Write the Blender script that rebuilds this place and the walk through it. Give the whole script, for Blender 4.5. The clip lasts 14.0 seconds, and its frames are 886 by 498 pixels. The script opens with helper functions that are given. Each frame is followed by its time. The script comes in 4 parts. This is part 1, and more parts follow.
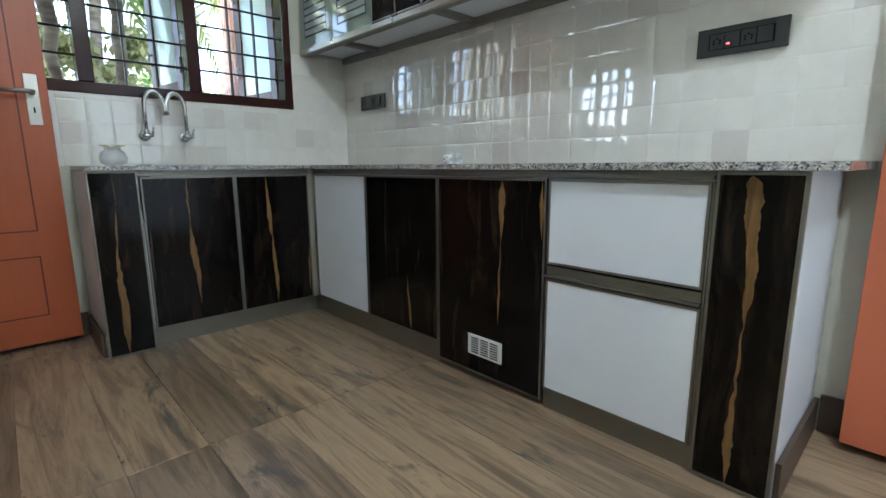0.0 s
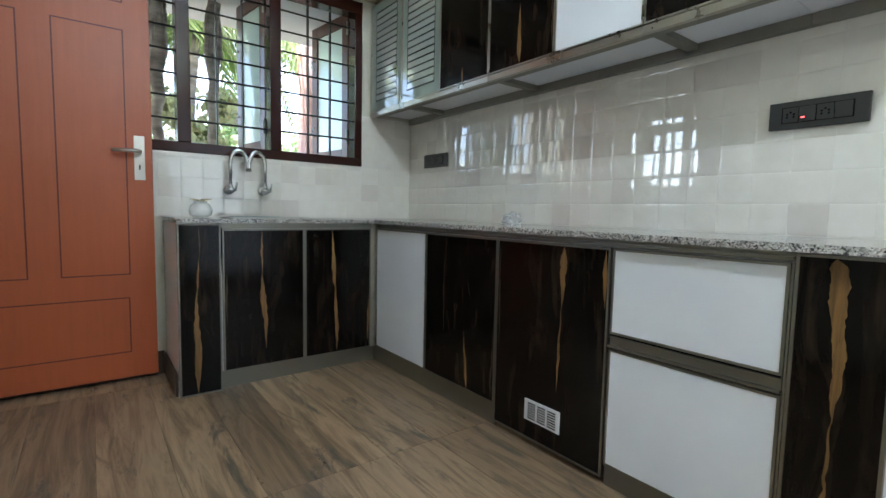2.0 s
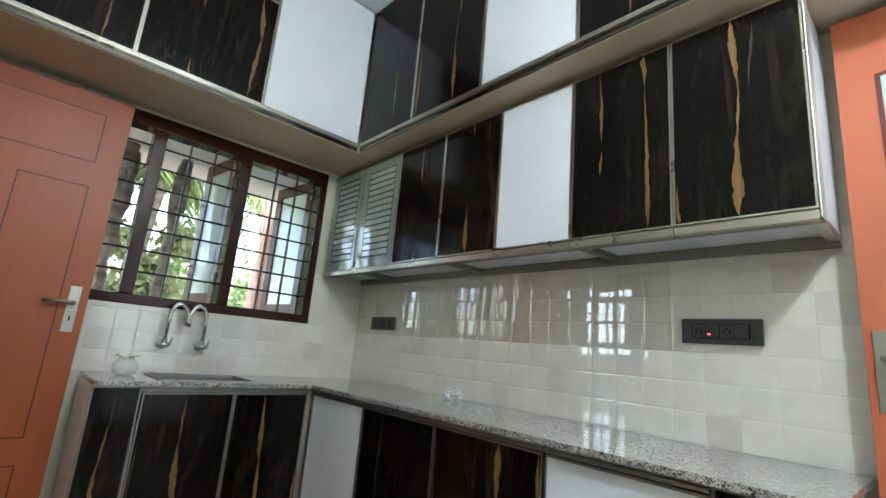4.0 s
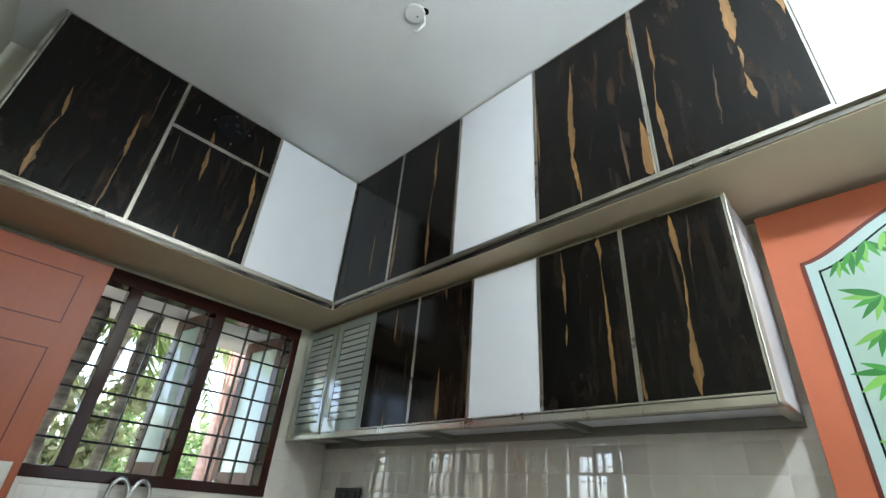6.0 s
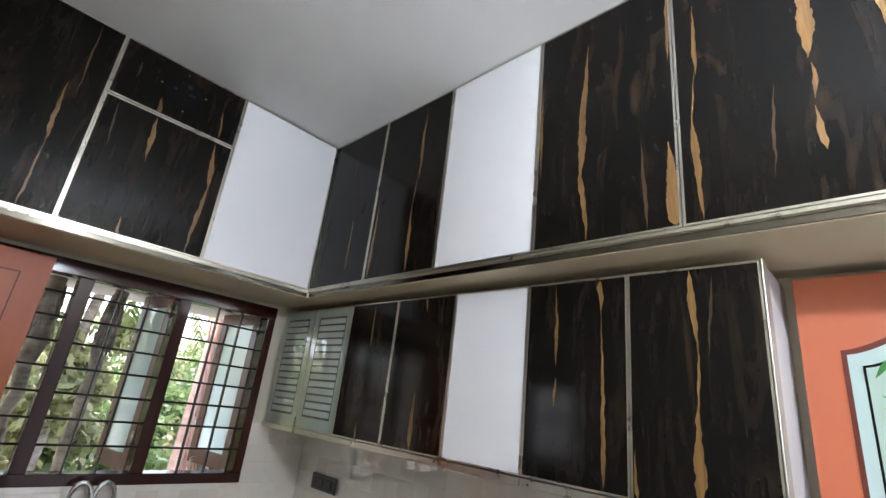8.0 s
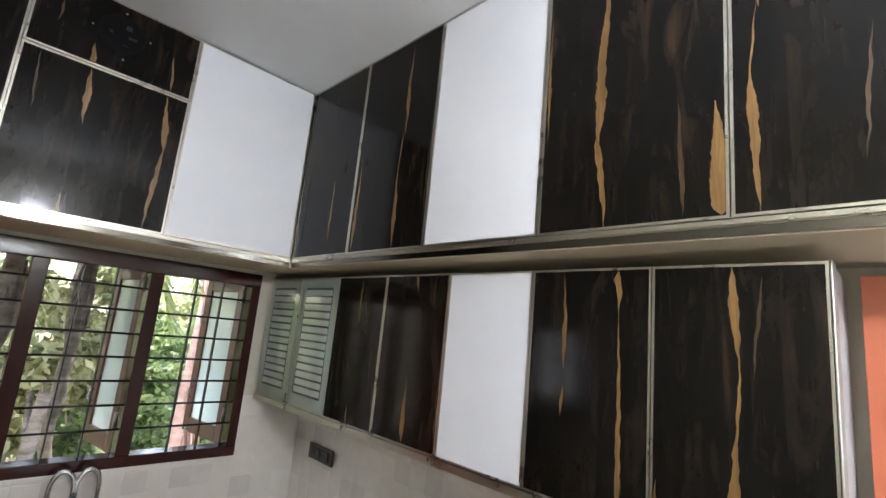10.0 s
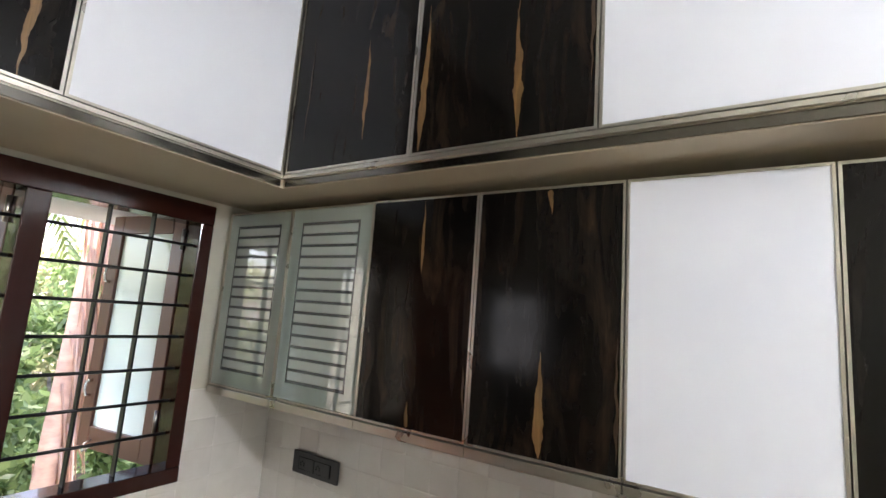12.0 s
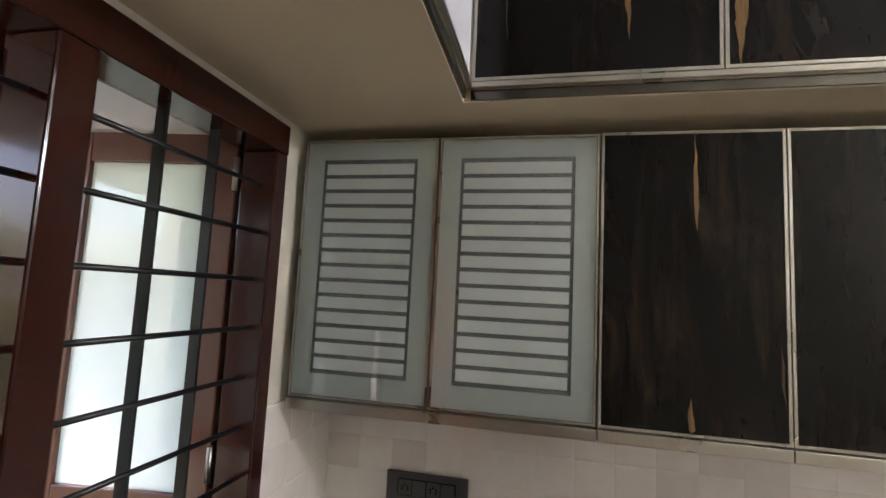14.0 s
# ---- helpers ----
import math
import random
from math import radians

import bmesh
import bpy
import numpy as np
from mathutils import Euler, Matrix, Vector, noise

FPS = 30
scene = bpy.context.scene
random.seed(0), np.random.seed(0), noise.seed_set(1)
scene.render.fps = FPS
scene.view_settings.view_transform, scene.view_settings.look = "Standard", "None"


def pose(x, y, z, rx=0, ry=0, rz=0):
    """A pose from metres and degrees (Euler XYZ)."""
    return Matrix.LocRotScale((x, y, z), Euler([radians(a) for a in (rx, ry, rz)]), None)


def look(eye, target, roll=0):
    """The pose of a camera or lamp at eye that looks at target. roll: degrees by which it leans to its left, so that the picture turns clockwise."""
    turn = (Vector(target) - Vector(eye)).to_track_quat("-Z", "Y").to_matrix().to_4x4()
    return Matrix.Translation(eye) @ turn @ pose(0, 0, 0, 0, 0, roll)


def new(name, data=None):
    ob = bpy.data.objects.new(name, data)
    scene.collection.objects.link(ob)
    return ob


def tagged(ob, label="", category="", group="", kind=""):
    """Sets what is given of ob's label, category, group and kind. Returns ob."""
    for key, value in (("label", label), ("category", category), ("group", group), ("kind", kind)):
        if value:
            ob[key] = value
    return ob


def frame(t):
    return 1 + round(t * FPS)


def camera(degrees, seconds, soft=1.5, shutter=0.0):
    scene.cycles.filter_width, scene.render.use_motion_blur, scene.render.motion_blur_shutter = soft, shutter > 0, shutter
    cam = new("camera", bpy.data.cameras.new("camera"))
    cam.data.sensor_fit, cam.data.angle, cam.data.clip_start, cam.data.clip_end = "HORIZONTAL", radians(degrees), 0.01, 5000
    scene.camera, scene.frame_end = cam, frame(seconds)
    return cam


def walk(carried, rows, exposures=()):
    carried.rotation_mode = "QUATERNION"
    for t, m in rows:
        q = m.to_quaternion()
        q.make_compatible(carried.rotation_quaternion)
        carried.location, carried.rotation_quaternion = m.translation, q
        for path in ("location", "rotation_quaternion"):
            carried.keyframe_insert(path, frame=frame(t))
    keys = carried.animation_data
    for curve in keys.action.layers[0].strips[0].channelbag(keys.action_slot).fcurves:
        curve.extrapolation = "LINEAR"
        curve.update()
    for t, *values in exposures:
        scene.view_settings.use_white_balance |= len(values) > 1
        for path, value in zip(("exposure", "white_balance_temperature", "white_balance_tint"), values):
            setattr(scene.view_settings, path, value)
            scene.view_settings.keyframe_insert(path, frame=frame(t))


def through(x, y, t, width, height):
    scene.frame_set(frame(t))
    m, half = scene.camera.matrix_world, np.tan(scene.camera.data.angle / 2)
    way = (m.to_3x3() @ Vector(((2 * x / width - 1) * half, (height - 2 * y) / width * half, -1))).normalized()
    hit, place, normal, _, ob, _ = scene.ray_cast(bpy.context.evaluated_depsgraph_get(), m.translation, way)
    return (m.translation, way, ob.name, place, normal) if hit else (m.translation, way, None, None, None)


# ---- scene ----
cam = camera(86.9, 14.0)
PATH = [
    (0, (-1.73, -2.757, 0.796), (-0.38, -1.324, 0.443), -0.3),
    (0.5, (-1.754, -2.768, 0.805), (-0.484, -1.262, 0.462), -0.0),
    (1, (-1.76, -2.757, 0.81), (-0.561, -1.19, 0.479), -0.4),
    (1.5, (-1.772, -2.746, 0.826), (-0.616, -1.144, 0.518), 0.4),
    (2, (-1.773, -2.751, 0.854), (-0.572, -1.159, 0.694), 1.2),
    (2.5, (-1.77, -2.76, 0.884), (-0.517, -1.202, 0.841), 2.8),
    (3, (-1.777, -2.774, 0.943), (-0.494, -1.244, 1.047), 3.9),
    (5.5, (-1.813, -2.873, 1.099), (-0.574, -1.564, 1.965), 4.9),
    (6, (-1.831, -2.88, 1.125), (-0.635, -1.613, 2.108), 4.9),
    (6.5, (-1.836, -2.894, 1.142), (-0.674, -1.644, 2.185), 5.5),
    (7, (-1.837, -2.891, 1.179), (-0.656, -1.621, 2.175), 5.6),
    (7.5, (-1.773, -2.869, 1.339), (-0.546, -1.579, 2.249), 7.1),
    (8, (-1.745, -2.855, 1.649), (-0.425, -1.5, 2.295), 6.7),
    (10.5, (-1.542, -2.611, 1.898), (-0.135, -1.229, 2.231), 4.6),
    (11, (-1.522, -2.299, 1.85), (-0.038, -0.99, 2.139), 3.4),
    (11.5, (-1.428, -2.014, 1.807), (0.185, -0.865, 2.084), 3.7),
    (12, (-1.405, -1.718, 1.787), (0.267, -0.657, 2.069), 4.2),
    (12.5, (-1.439, -1.387, 1.777), (0.348, -0.531, 2.053), 3.6),
    (13, (-1.398, -1.111, 1.762), (0.469, -0.441, 2.019), 3.5),
    (13.5, (-1.407, -0.844, 1.75), (0.503, -0.299, 1.985), 3.6),
    (14, (-1.406, -0.648, 1.737), (0.537, -0.217, 1.934), 2.8),
]
walk(cam, [(t, look(eye, target, roll)) for t, eye, target, roll in PATH], exposures=[(0, 2.78, 5750, 10), (3, 2.82, 6000, 11), (5.5, 2.58, 6150, 10), (6.5, 2.56, 6150, 13), (7.5, 2.58, 6300, 20), (8.2, 2.60, 6350, 21), (11, 2.78, 6550, 22), (12.5, 2.98, 6600, 24), (14, 3.0, 6750, 28)])

# ---- light ----
FLOOR, CEIL, SLAB = -0.005, 3.13, 2.160
WEST, SOUTH = -2.38, -3.6

world = bpy.data.worlds.new("sky")
scene.world = world
world.use_nodes = True
wn = world.node_tree.nodes
sky = wn.new("ShaderNodeTexSky")
sky.sky_type, sky.sun_disc = "NISHITA", False
sky.sun_elevation, sky.sun_rotation = radians(67), radians(29)
sky.air_density, sky.dust_density = 1.0, 3.0
wn["Background"].inputs["Strength"].default_value = 0.15
world.node_tree.links.new(sky.outputs[0], wn["Background"].inputs["Color"])


def lamp(name, kind, m, energy, colour=(1, 1, 1), **props):
    data = bpy.data.lights.new(name, kind)
    data.energy, data.color = energy, colour
    ob = new(name, data)
    ob.matrix_world = m
    return ob


sun = lamp("sun", "SUN", look((2.0, 3.6, 10), (0, 0, 0)), 5.0, (1.0, 0.95, 0.88))
sun.data.angle = radians(35)
bulb_light = lamp("bulb_light", "POINT", pose(-1.34, SOUTH + 0.2, 2.54), 12.5, (0.84, 0.94, 1.0))
bulb_light.data.shadow_soft_size = 0.05
window_light_west = lamp("daylight_west_window", "AREA", look((-4.58, 0.5, 1.65), (-2.4, -0.5, 1.3)), 0.6, (0.86, 0.95, 1.0))
window_light_west.data.shape, window_light_west.data.size, window_light_west.data.size_y = "RECTANGLE", 0.56, 0.8
# fill lamp added in the south doorway; the room behind has no window
fill_light_south = lamp("fill_south_doorway", "AREA", look((-0.55, SOUTH - 0.10, 1.1), (-0.55, 0, 1.1)), 0.9, (0.84, 0.94, 1.0))
fill_light_south.data.shape, fill_light_south.data.size, fill_light_south.data.size_y = "RECTANGLE", 0.8, 1.9


# ---- materials ----
def material(name, colour, rough=0.5, metal=0.0, coat=0.0):
    mat = bpy.data.materials.new(name)
    mat.use_nodes = True
    b = mat.node_tree.nodes["Principled BSDF"]
    b.inputs["Base Color"].default_value = (*colour, 1)
    b.inputs["Roughness"].default_value = rough
    b.inputs["Metallic"].default_value = metal
    b.inputs["Coat Weight"].default_value = coat
    return mat, mat.node_tree.nodes, mat.node_tree.links, b


def noise_tex(n, l, scale, stretch=(1, 1, 1), detail=4.0, per_object=False, rough=0.55, distort=0.0):
    co = n.new("ShaderNodeTexCoord")
    mp = n.new("ShaderNodeMapping")
    mp.inputs["Scale"].default_value = stretch
    l.new(co.outputs["Object"], mp.inputs["Vector"])
    if per_object:
        info = n.new("ShaderNodeObjectInfo")
        mul = n.new("ShaderNodeMath")
        mul.operation = "MULTIPLY"
        mul.inputs[1].default_value = 37.0
        l.new(info.outputs["Random"], mul.inputs[0])
        comb = n.new("ShaderNodeCombineXYZ")
        for k in (0, 1, 2):
            l.new(mul.outputs[0], comb.inputs[k])
        l.new(comb.outputs[0], mp.inputs["Location"])
    t = n.new("ShaderNodeTexNoise")
    t.inputs["Scale"].default_value = scale
    t.inputs["Detail"].default_value = detail
    t.inputs["Roughness"].default_value = rough
    t.inputs["Distortion"].default_value = distort
    l.new(mp.outputs[0], t.inputs["Vector"])
    return t.outputs["Fac"]


def ramp(n, l, fac, stops):
    r = n.new("ShaderNodeValToRGB")
    e = r.color_ramp.elements
    while len(e) < len(stops):
        e.new(0.5)
    for k, (p, c) in enumerate(stops):
        e[k].position, e[k].color = p, (*c, 1)
    l.new(fac, r.inputs[0])
    return r.outputs[0]


def mix(n, l, fac, a, b, kind="MIX"):
    m = n.new("ShaderNodeMix")
    m.data_type, m.blend_type = "RGBA", kind
    for sock, v in ((m.inputs[0], fac), (m.inputs[6], a), (m.inputs[7], b)):
        if isinstance(v, (int, float)):
            sock.default_value = v
        elif isinstance(v, tuple):
            sock.default_value = (*v, 1)
        else:
            l.new(v, sock)
    return m.outputs[2]


def bump(n, l, b, height, strength, dist=0.002):
    k = n.new("ShaderNodeBump")
    k.inputs["Strength"].default_value = strength
    k.inputs["Distance"].default_value = dist
    l.new(height, k.inputs["Height"])
    l.new(k.outputs[0], b.inputs["Normal"])


def paint(name, colour, rough=0.6, vary=0.12, grain=0.15):
    mat, n, l, b = material(name, colour, rough)
    big = noise_tex(n, l, 1.7, detail=5)
    dark = tuple(c * (1 - vary) for c in colour)
    l.new(ramp(n, l, big, [(0.35, dark), (0.65, colour)]), b.inputs["Base Color"])
    bump(n, l, b, noise_tex(n, l, 260, detail=3), grain, 0.001)
    return mat


CREAM = paint("cream_wall_paint", (0.60, 0.575, 0.47))
CEILING = paint("white_ceiling_paint", (0.77, 0.78, 0.78), 0.75, 0.05)
SOFFIT = paint("cream_slab_paint", (0.64, 0.55, 0.40), 0.65, 0.08)
EXTERIOR = paint("white_exterior_paint", (0.82, 0.82, 0.92), 0.8, 0.05)


def laminate_dark():
    mat, n, l, b = material("dark_ebony_laminate", (0.01, 0.008, 0.006), 0.22)
    b.inputs["Specular IOR Level"].default_value = 0.2
    smoke = noise_tex(n, l, 5.5, (2.2, 2.2, 0.55), 7, True, 0.62, 1.2)
    line = noise_tex(n, l, 30, (2.0, 2.0, 0.10), 5, True)
    c1 = ramp(n, l, smoke, [(0.42, (0.0045, 0.004, 0.0034)), (0.56, (0.011, 0.0082, 0.0062)), (0.70, (0.038, 0.023, 0.014))])
    c2 = ramp(n, l, line, [(0.45, (0.55, 0.55, 0.55)), (0.75, (1.35, 1.3, 1.2))])
    l.new(mix(n, l, 0.8, c1, c2, "MULTIPLY"), b.inputs["Base Color"])
    l.new(ramp(n, l, smoke, [(0.3, (0.10,) * 3), (0.7, (0.17,) * 3)]), b.inputs["Roughness"])
    bump(n, l, b, line, 0.05, 0.0006)
    return mat


def vein_gold(name, colour):
    mat, n, l, b = material(name, colour, 0.34)
    line = noise_tex(n, l, 40, (2.5, 2.5, 0.16), 5, True, 0.6, 0.6)
    dark = tuple(c * 0.45 for c in colour)
    l.new(ramp(n, l, line, [(0.32, dark), (0.62, colour)]), b.inputs["Base Color"])
    return mat


DARK = laminate_dark()
GOLD = vein_gold("golden_sapwood_vein", (0.235, 0.124, 0.040))
DIM = vein_gold("brown_sapwood_vein", (0.065, 0.034, 0.014))


def laminate_white():
    mat, n, l, b = material("white_glossy_laminate", (0.78, 0.79, 0.81), 0.28)
    l.new(ramp(n, l, noise_tex(n, l, 2.0, detail=3, per_object=True), [(0.3, (0.745, 0.765, 0.815)), (0.7, (0.785, 0.80, 0.84))]), b.inputs["Base Color"])
    bump(n, l, b, noise_tex(n, l, 18, detail=2), 0.03, 0.001)
    return mat


WHITE = laminate_white()


def brushed(name, colour, rough):
    mat, n, l, b = material(name, colour, rough, 1.0)
    g = noise_tex(n, l, 9, (1, 1, 1), 3)
    l.new(ramp(n, l, g, [(0.3, (rough * 0.85,) * 3), (0.7, (min(1, rough * 1.2),) * 3)]), b.inputs["Roughness"])
    l.new(ramp(n, l, g, [(0.3, tuple(c * 0.92 for c in colour)), (0.7, colour)]), b.inputs["Base Color"])
    return mat


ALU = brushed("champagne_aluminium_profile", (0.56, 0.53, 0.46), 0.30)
# same aluminium with shade put into its colour, for low and underside profiles
ALU_SHADED = brushed("shaded_aluminium_profile", (0.30, 0.29, 0.255), 0.42)
STEEL = brushed("satin_steel", (0.46, 0.44, 0.40), 0.36)
EDGE = brushed("pale_aluminium_corner", (0.66, 0.66, 0.62), 0.55)
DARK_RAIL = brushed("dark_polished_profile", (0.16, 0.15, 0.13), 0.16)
CHROME = material("chrome", (0.80, 0.82, 0.84), 0.06, 1.0)[0]
# black plastic, also laid on flat for shade inside gaps, slots and holes
BLACK = material("black_plastic_and_shade", (0.006, 0.006, 0.0065), 0.7)[0]
BLACK.node_tree.nodes["Principled BSDF"].inputs["Specular IOR Level"].default_value = 0.08
WHITE_PLASTIC = paint("white_plastic", (0.76, 0.77, 0.77), 0.4, 0.04, 0.0)


def wood_paint(name, colour, rough, coat):
    mat, n, l, b = material(name, colour, rough, 0, coat)
    grain = noise_tex(n, l, 16, (3, 3, 0.18), 6, False, 0.6, 0.5)
    l.new(ramp(n, l, grain, [(0.3, tuple(c * 0.90 for c in colour)), (0.7, colour)]), b.inputs["Base Color"])
    bump(n, l, b, grain, 0.10, 0.001)
    return mat


ORANGE = wood_paint("terracotta_orange_door_paint", (0.40, 0.090, 0.027), 0.45, 0.0)
CORAL = paint("coral_orange_door_paint", (0.52, 0.140, 0.066), 0.35, 0.06, 0.02)
GROOVE = wood_paint("dark_red_outline", (0.13, 0.018, 0.008), 0.5, 0.0)
MAROON = wood_paint("dark_maroon_varnished_wood", (0.036, 0.009, 0.006), 0.14, 0.12)
MAROON.node_tree.nodes["Principled BSDF"].inputs["Specular IOR Level"].default_value = 0.32
SASH_WOOD = wood_paint("brown_sash_paint", (0.115, 0.042, 0.025), 0.3, 0.2)
IRON = material("black_painted_iron", (0.010, 0.011, 0.012), 0.35)[0]


def tile_mat():
    mat, n, l, b = material("glossy_cream_wall_tile", (0.74, 0.71, 0.65), 0.05, 0, 1.0)
    b.inputs["Coat IOR"].default_value, b.inputs["Coat Roughness"].default_value = 1.85, 0.03
    info = n.new("ShaderNodeObjectInfo")
    tone = ramp(n, l, info.outputs["Random"], [(0.0, (0.66, 0.61, 0.56)), (0.10, (0.70, 0.66, 0.605)), (0.14, (0.755, 0.72, 0.66)), (1.0, (0.79, 0.755, 0.69))])
    cloud = ramp(n, l, noise_tex(n, l, 14, detail=4, per_object=True), [(0.3, (0.93, 0.925, 0.91)), (0.7, (1, 1, 1))])
    l.new(mix(n, l, 1.0, tone, cloud, "MULTIPLY"), b.inputs["Base Color"])
    bump(n, l, b, noise_tex(n, l, 9, detail=1, per_object=True), 0.05, 0.004)
    return mat


TILE = tile_mat()
FLOOR_GROUT = paint("brown_floor_grout", (0.15, 0.11, 0.075), 0.7)
GROUT = paint("cream_grout", (0.76, 0.73, 0.67), 0.5)


def plank_mat():
    mat, n, l, b = material("wood_look_floor_tile", (0.25, 0.18, 0.12), 0.33)
    info = n.new("ShaderNodeObjectInfo")
    grain = noise_tex(n, l, 5, (3.2, 0.30, 1), 7, True, 0.66, 1.2)
    fine = noise_tex(n, l, 60, (4.0, 0.25, 1), 4, True)
    crack = noise_tex(n, l, 2.0, (3.0, 0.75, 1), 8, True, 0.68, 2.2)
    base = ramp(n, l, grain, [(0.33, (0.130, 0.088, 0.056)), (0.45, (0.245, 0.170, 0.106)), (0.56, (0.375, 0.265, 0.168)), (0.70, (0.285, 0.197, 0.123))])
    tint = ramp(n, l, info.outputs["Random"], [(0.0, (0.72, 0.70, 0.67)), (0.5, (0.95, 0.93, 0.90)), (1.0, (1.22, 1.18, 1.10))])
    c = mix(n, l, 1.0, base, tint, "MULTIPLY")
    c = mix(n, l, 0.22, c, ramp(n, l, fine, [(0.3, (0.65, 0.64, 0.62)), (0.7, (1.1, 1.1, 1.1))]), "MULTIPLY")
    c = mix(n, l, ramp(n, l, crack, [(0.56, (0, 0, 0)), (0.61, (0.4, 0.4, 0.4)), (0.67, (0.9, 0.9, 0.9))]), c, (0.060, 0.054, 0.046))
    l.new(c, b.inputs["Base Color"])
    l.new(ramp(n, l, noise_tex(n, l, 3.0, detail=5), [(0.3, (0.26,) * 3), (0.7, (0.42,) * 3)]), b.inputs["Roughness"])
    bump(n, l, b, fine, 0.10, 0.0008)
    return mat


PLANK = plank_mat()
SKIRT = wood_paint("brown_skirting_tile", (0.075, 0.050, 0.036), 0.35, 0.0)


def granite():
    mat, n, l, b = material("speckled_granite", (0.4, 0.39, 0.37), 0.14, 0, 0.3)
    co = n.new("ShaderNodeTexCoord")
    v = n.new("ShaderNodeTexVoronoi")
    v.inputs["Scale"].default_value = 280
    l.new(co.outputs["Object"], v.inputs["Vector"])
    sep = n.new("ShaderNodeSeparateColor")
    l.new(v.outputs["Color"], sep.inputs[0])
    c = ramp(n, l, sep.outputs[0], [(0.0, (0.02, 0.02, 0.022)), (0.24, (0.05, 0.048, 0.046)), (0.32, (0.30, 0.28, 0.26)), (0.62, (0.46, 0.44, 0.41)), (0.86, (0.66, 0.65, 0.62)), (1.0, (0.36, 0.27, 0.22))])
    blot = noise_tex(n, l, 60, detail=5)
    c = mix(n, l, ramp(n, l, blot, [(0.52, (0, 0, 0)), (0.64, (0.75,) * 3)]), c, (0.10, 0.097, 0.092))
    l.new(c, b.inputs["Base Color"])
    return mat


GRANITE = granite()


def glass(name, colour=(0.92, 0.97, 0.95), rough=0.0, ior=1.5):
    mat, n, l, b = material(name, colour, rough)
    tr = n.new("ShaderNodeBsdfTransparent")
    tr.inputs[0].default_value = (*colour, 1)
    gl = n.new("ShaderNodeBsdfGlossy")
    gl.inputs["Roughness"].default_value = rough
    fr = n.new("ShaderNodeFresnel")
    fr.inputs["IOR"].default_value = ior
    ms = n.new("ShaderNodeMixShader")
    l.new(fr.outputs[0], ms.inputs[0])
    l.new(tr.outputs[0], ms.inputs[1])
    l.new(gl.outputs[0], ms.inputs[2])
    l.new(ms.outputs[0], n["Material Output"].inputs["Surface"])
    return mat


CLEAR = glass("clear_glass", (0.90, 0.94, 0.92))

def film_plastic(name, colour, cover, rough):
    mat, n, l, b = material(name, colour, rough, 0, 0.5)
    tr = n.new("ShaderNodeBsdfTransparent")
    ms = n.new("ShaderNodeMixShader")
    ms.inputs[0].default_value = cover
    l.new(tr.outputs[0], ms.inputs[1])
    l.new(b.outputs[0], ms.inputs[2])
    l.new(ms.outputs[0], n["Material Output"].inputs["Surface"])
    return mat


THIN = film_plastic("clear_thin_plastic", (0.9, 0.92, 0.92), 0.34, 0.10)
HALF = film_plastic("green_tinted_glass", (0.22, 0.26, 0.24), 0.45, 0.03)
STRAW = paint("dry_straw", (0.45, 0.38, 0.18), 0.7)


def frosted(name, colour, through):
    mat, n, l, b = material(name, colour, 0.03, 0, 1.0)
    b.inputs["Specular IOR Level"].default_value = 0.9
    b.inputs["Coat IOR"].default_value = 2.2
    t = n.new("ShaderNodeBsdfTranslucent")
    t.inputs[0].default_value = (*colour, 1)
    ms = n.new("ShaderNodeMixShader")
    ms.inputs[0].default_value = through
    l.new(b.outputs[0], ms.inputs[1])
    l.new(t.outputs[0], ms.inputs[2])
    l.new(ms.outputs[0], n["Material Output"].inputs["Surface"])
    return mat


FROST = frosted("frosted_green_white_glass", (0.52, 0.60, 0.56), 0.4)
ETCH = frosted("etched_glass_stripe", (0.72, 0.78, 0.75), 0.4)
PANE = frosted("frosted_window_glass", (0.80, 0.90, 0.88), 0.6)


# ---- builders ----
def box(bm, x0, x1, y0, y1, z0, z1, bevel=0.0):
    vs = bmesh.ops.create_cube(bm, size=1)["verts"]
    for v in vs:
        v.co = Vector(((x0 + x1) / 2 + v.co.x * (x1 - x0), (y0 + y1) / 2 + v.co.y * (y1 - y0), (z0 + z1) / 2 + v.co.z * (z1 - z0)))
    if bevel:
        bmesh.ops.bevel(bm, geom=list({e for v in vs for e in v.link_edges}), offset=bevel, segments=2, affect="EDGES", profile=0.5)
    return vs


def boxes(*specs, bevel=0.0):
    bm = bmesh.new()
    for s in specs:
        x0, x1, y0, y1, z0, z1 = s
        box(bm, min(x0, x1), max(x0, x1), min(y0, y1), max(y0, y1), min(z0, z1), max(z0, z1), bevel)
    return bm


def tube(bm, pts, r, sides=12, caps=True):
    """A round tube along points; r is a radius or one for each point."""
    pts = [Vector(p) for p in pts]
    rs = r if isinstance(r, (list, tuple)) else [r] * len(pts)
    rings, side = [], None
    for k, p in enumerate(pts):
        d = (pts[min(k + 1, len(pts) - 1)] - pts[max(k - 1, 0)]).normalized()
        if side is None:
            side = d.orthogonal().normalized()
        side = (side - d * side.dot(d)).normalized()
        other = d.cross(side)
        rings.append([bm.verts.new(p + rs[k] * (side * math.cos(a) + other * math.sin(a))) for a in (2 * math.pi * j / sides for j in range(sides))])
    for a, b in zip(rings, rings[1:]):
        for j in range(sides):
            f = bm.faces.new((a[j], a[(j + 1) % sides], b[(j + 1) % sides], b[j]))
            f.smooth = True
    if caps:
        bm.faces.new(rings[0][::-1])
        bm.faces.new(rings[-1])
    return bm


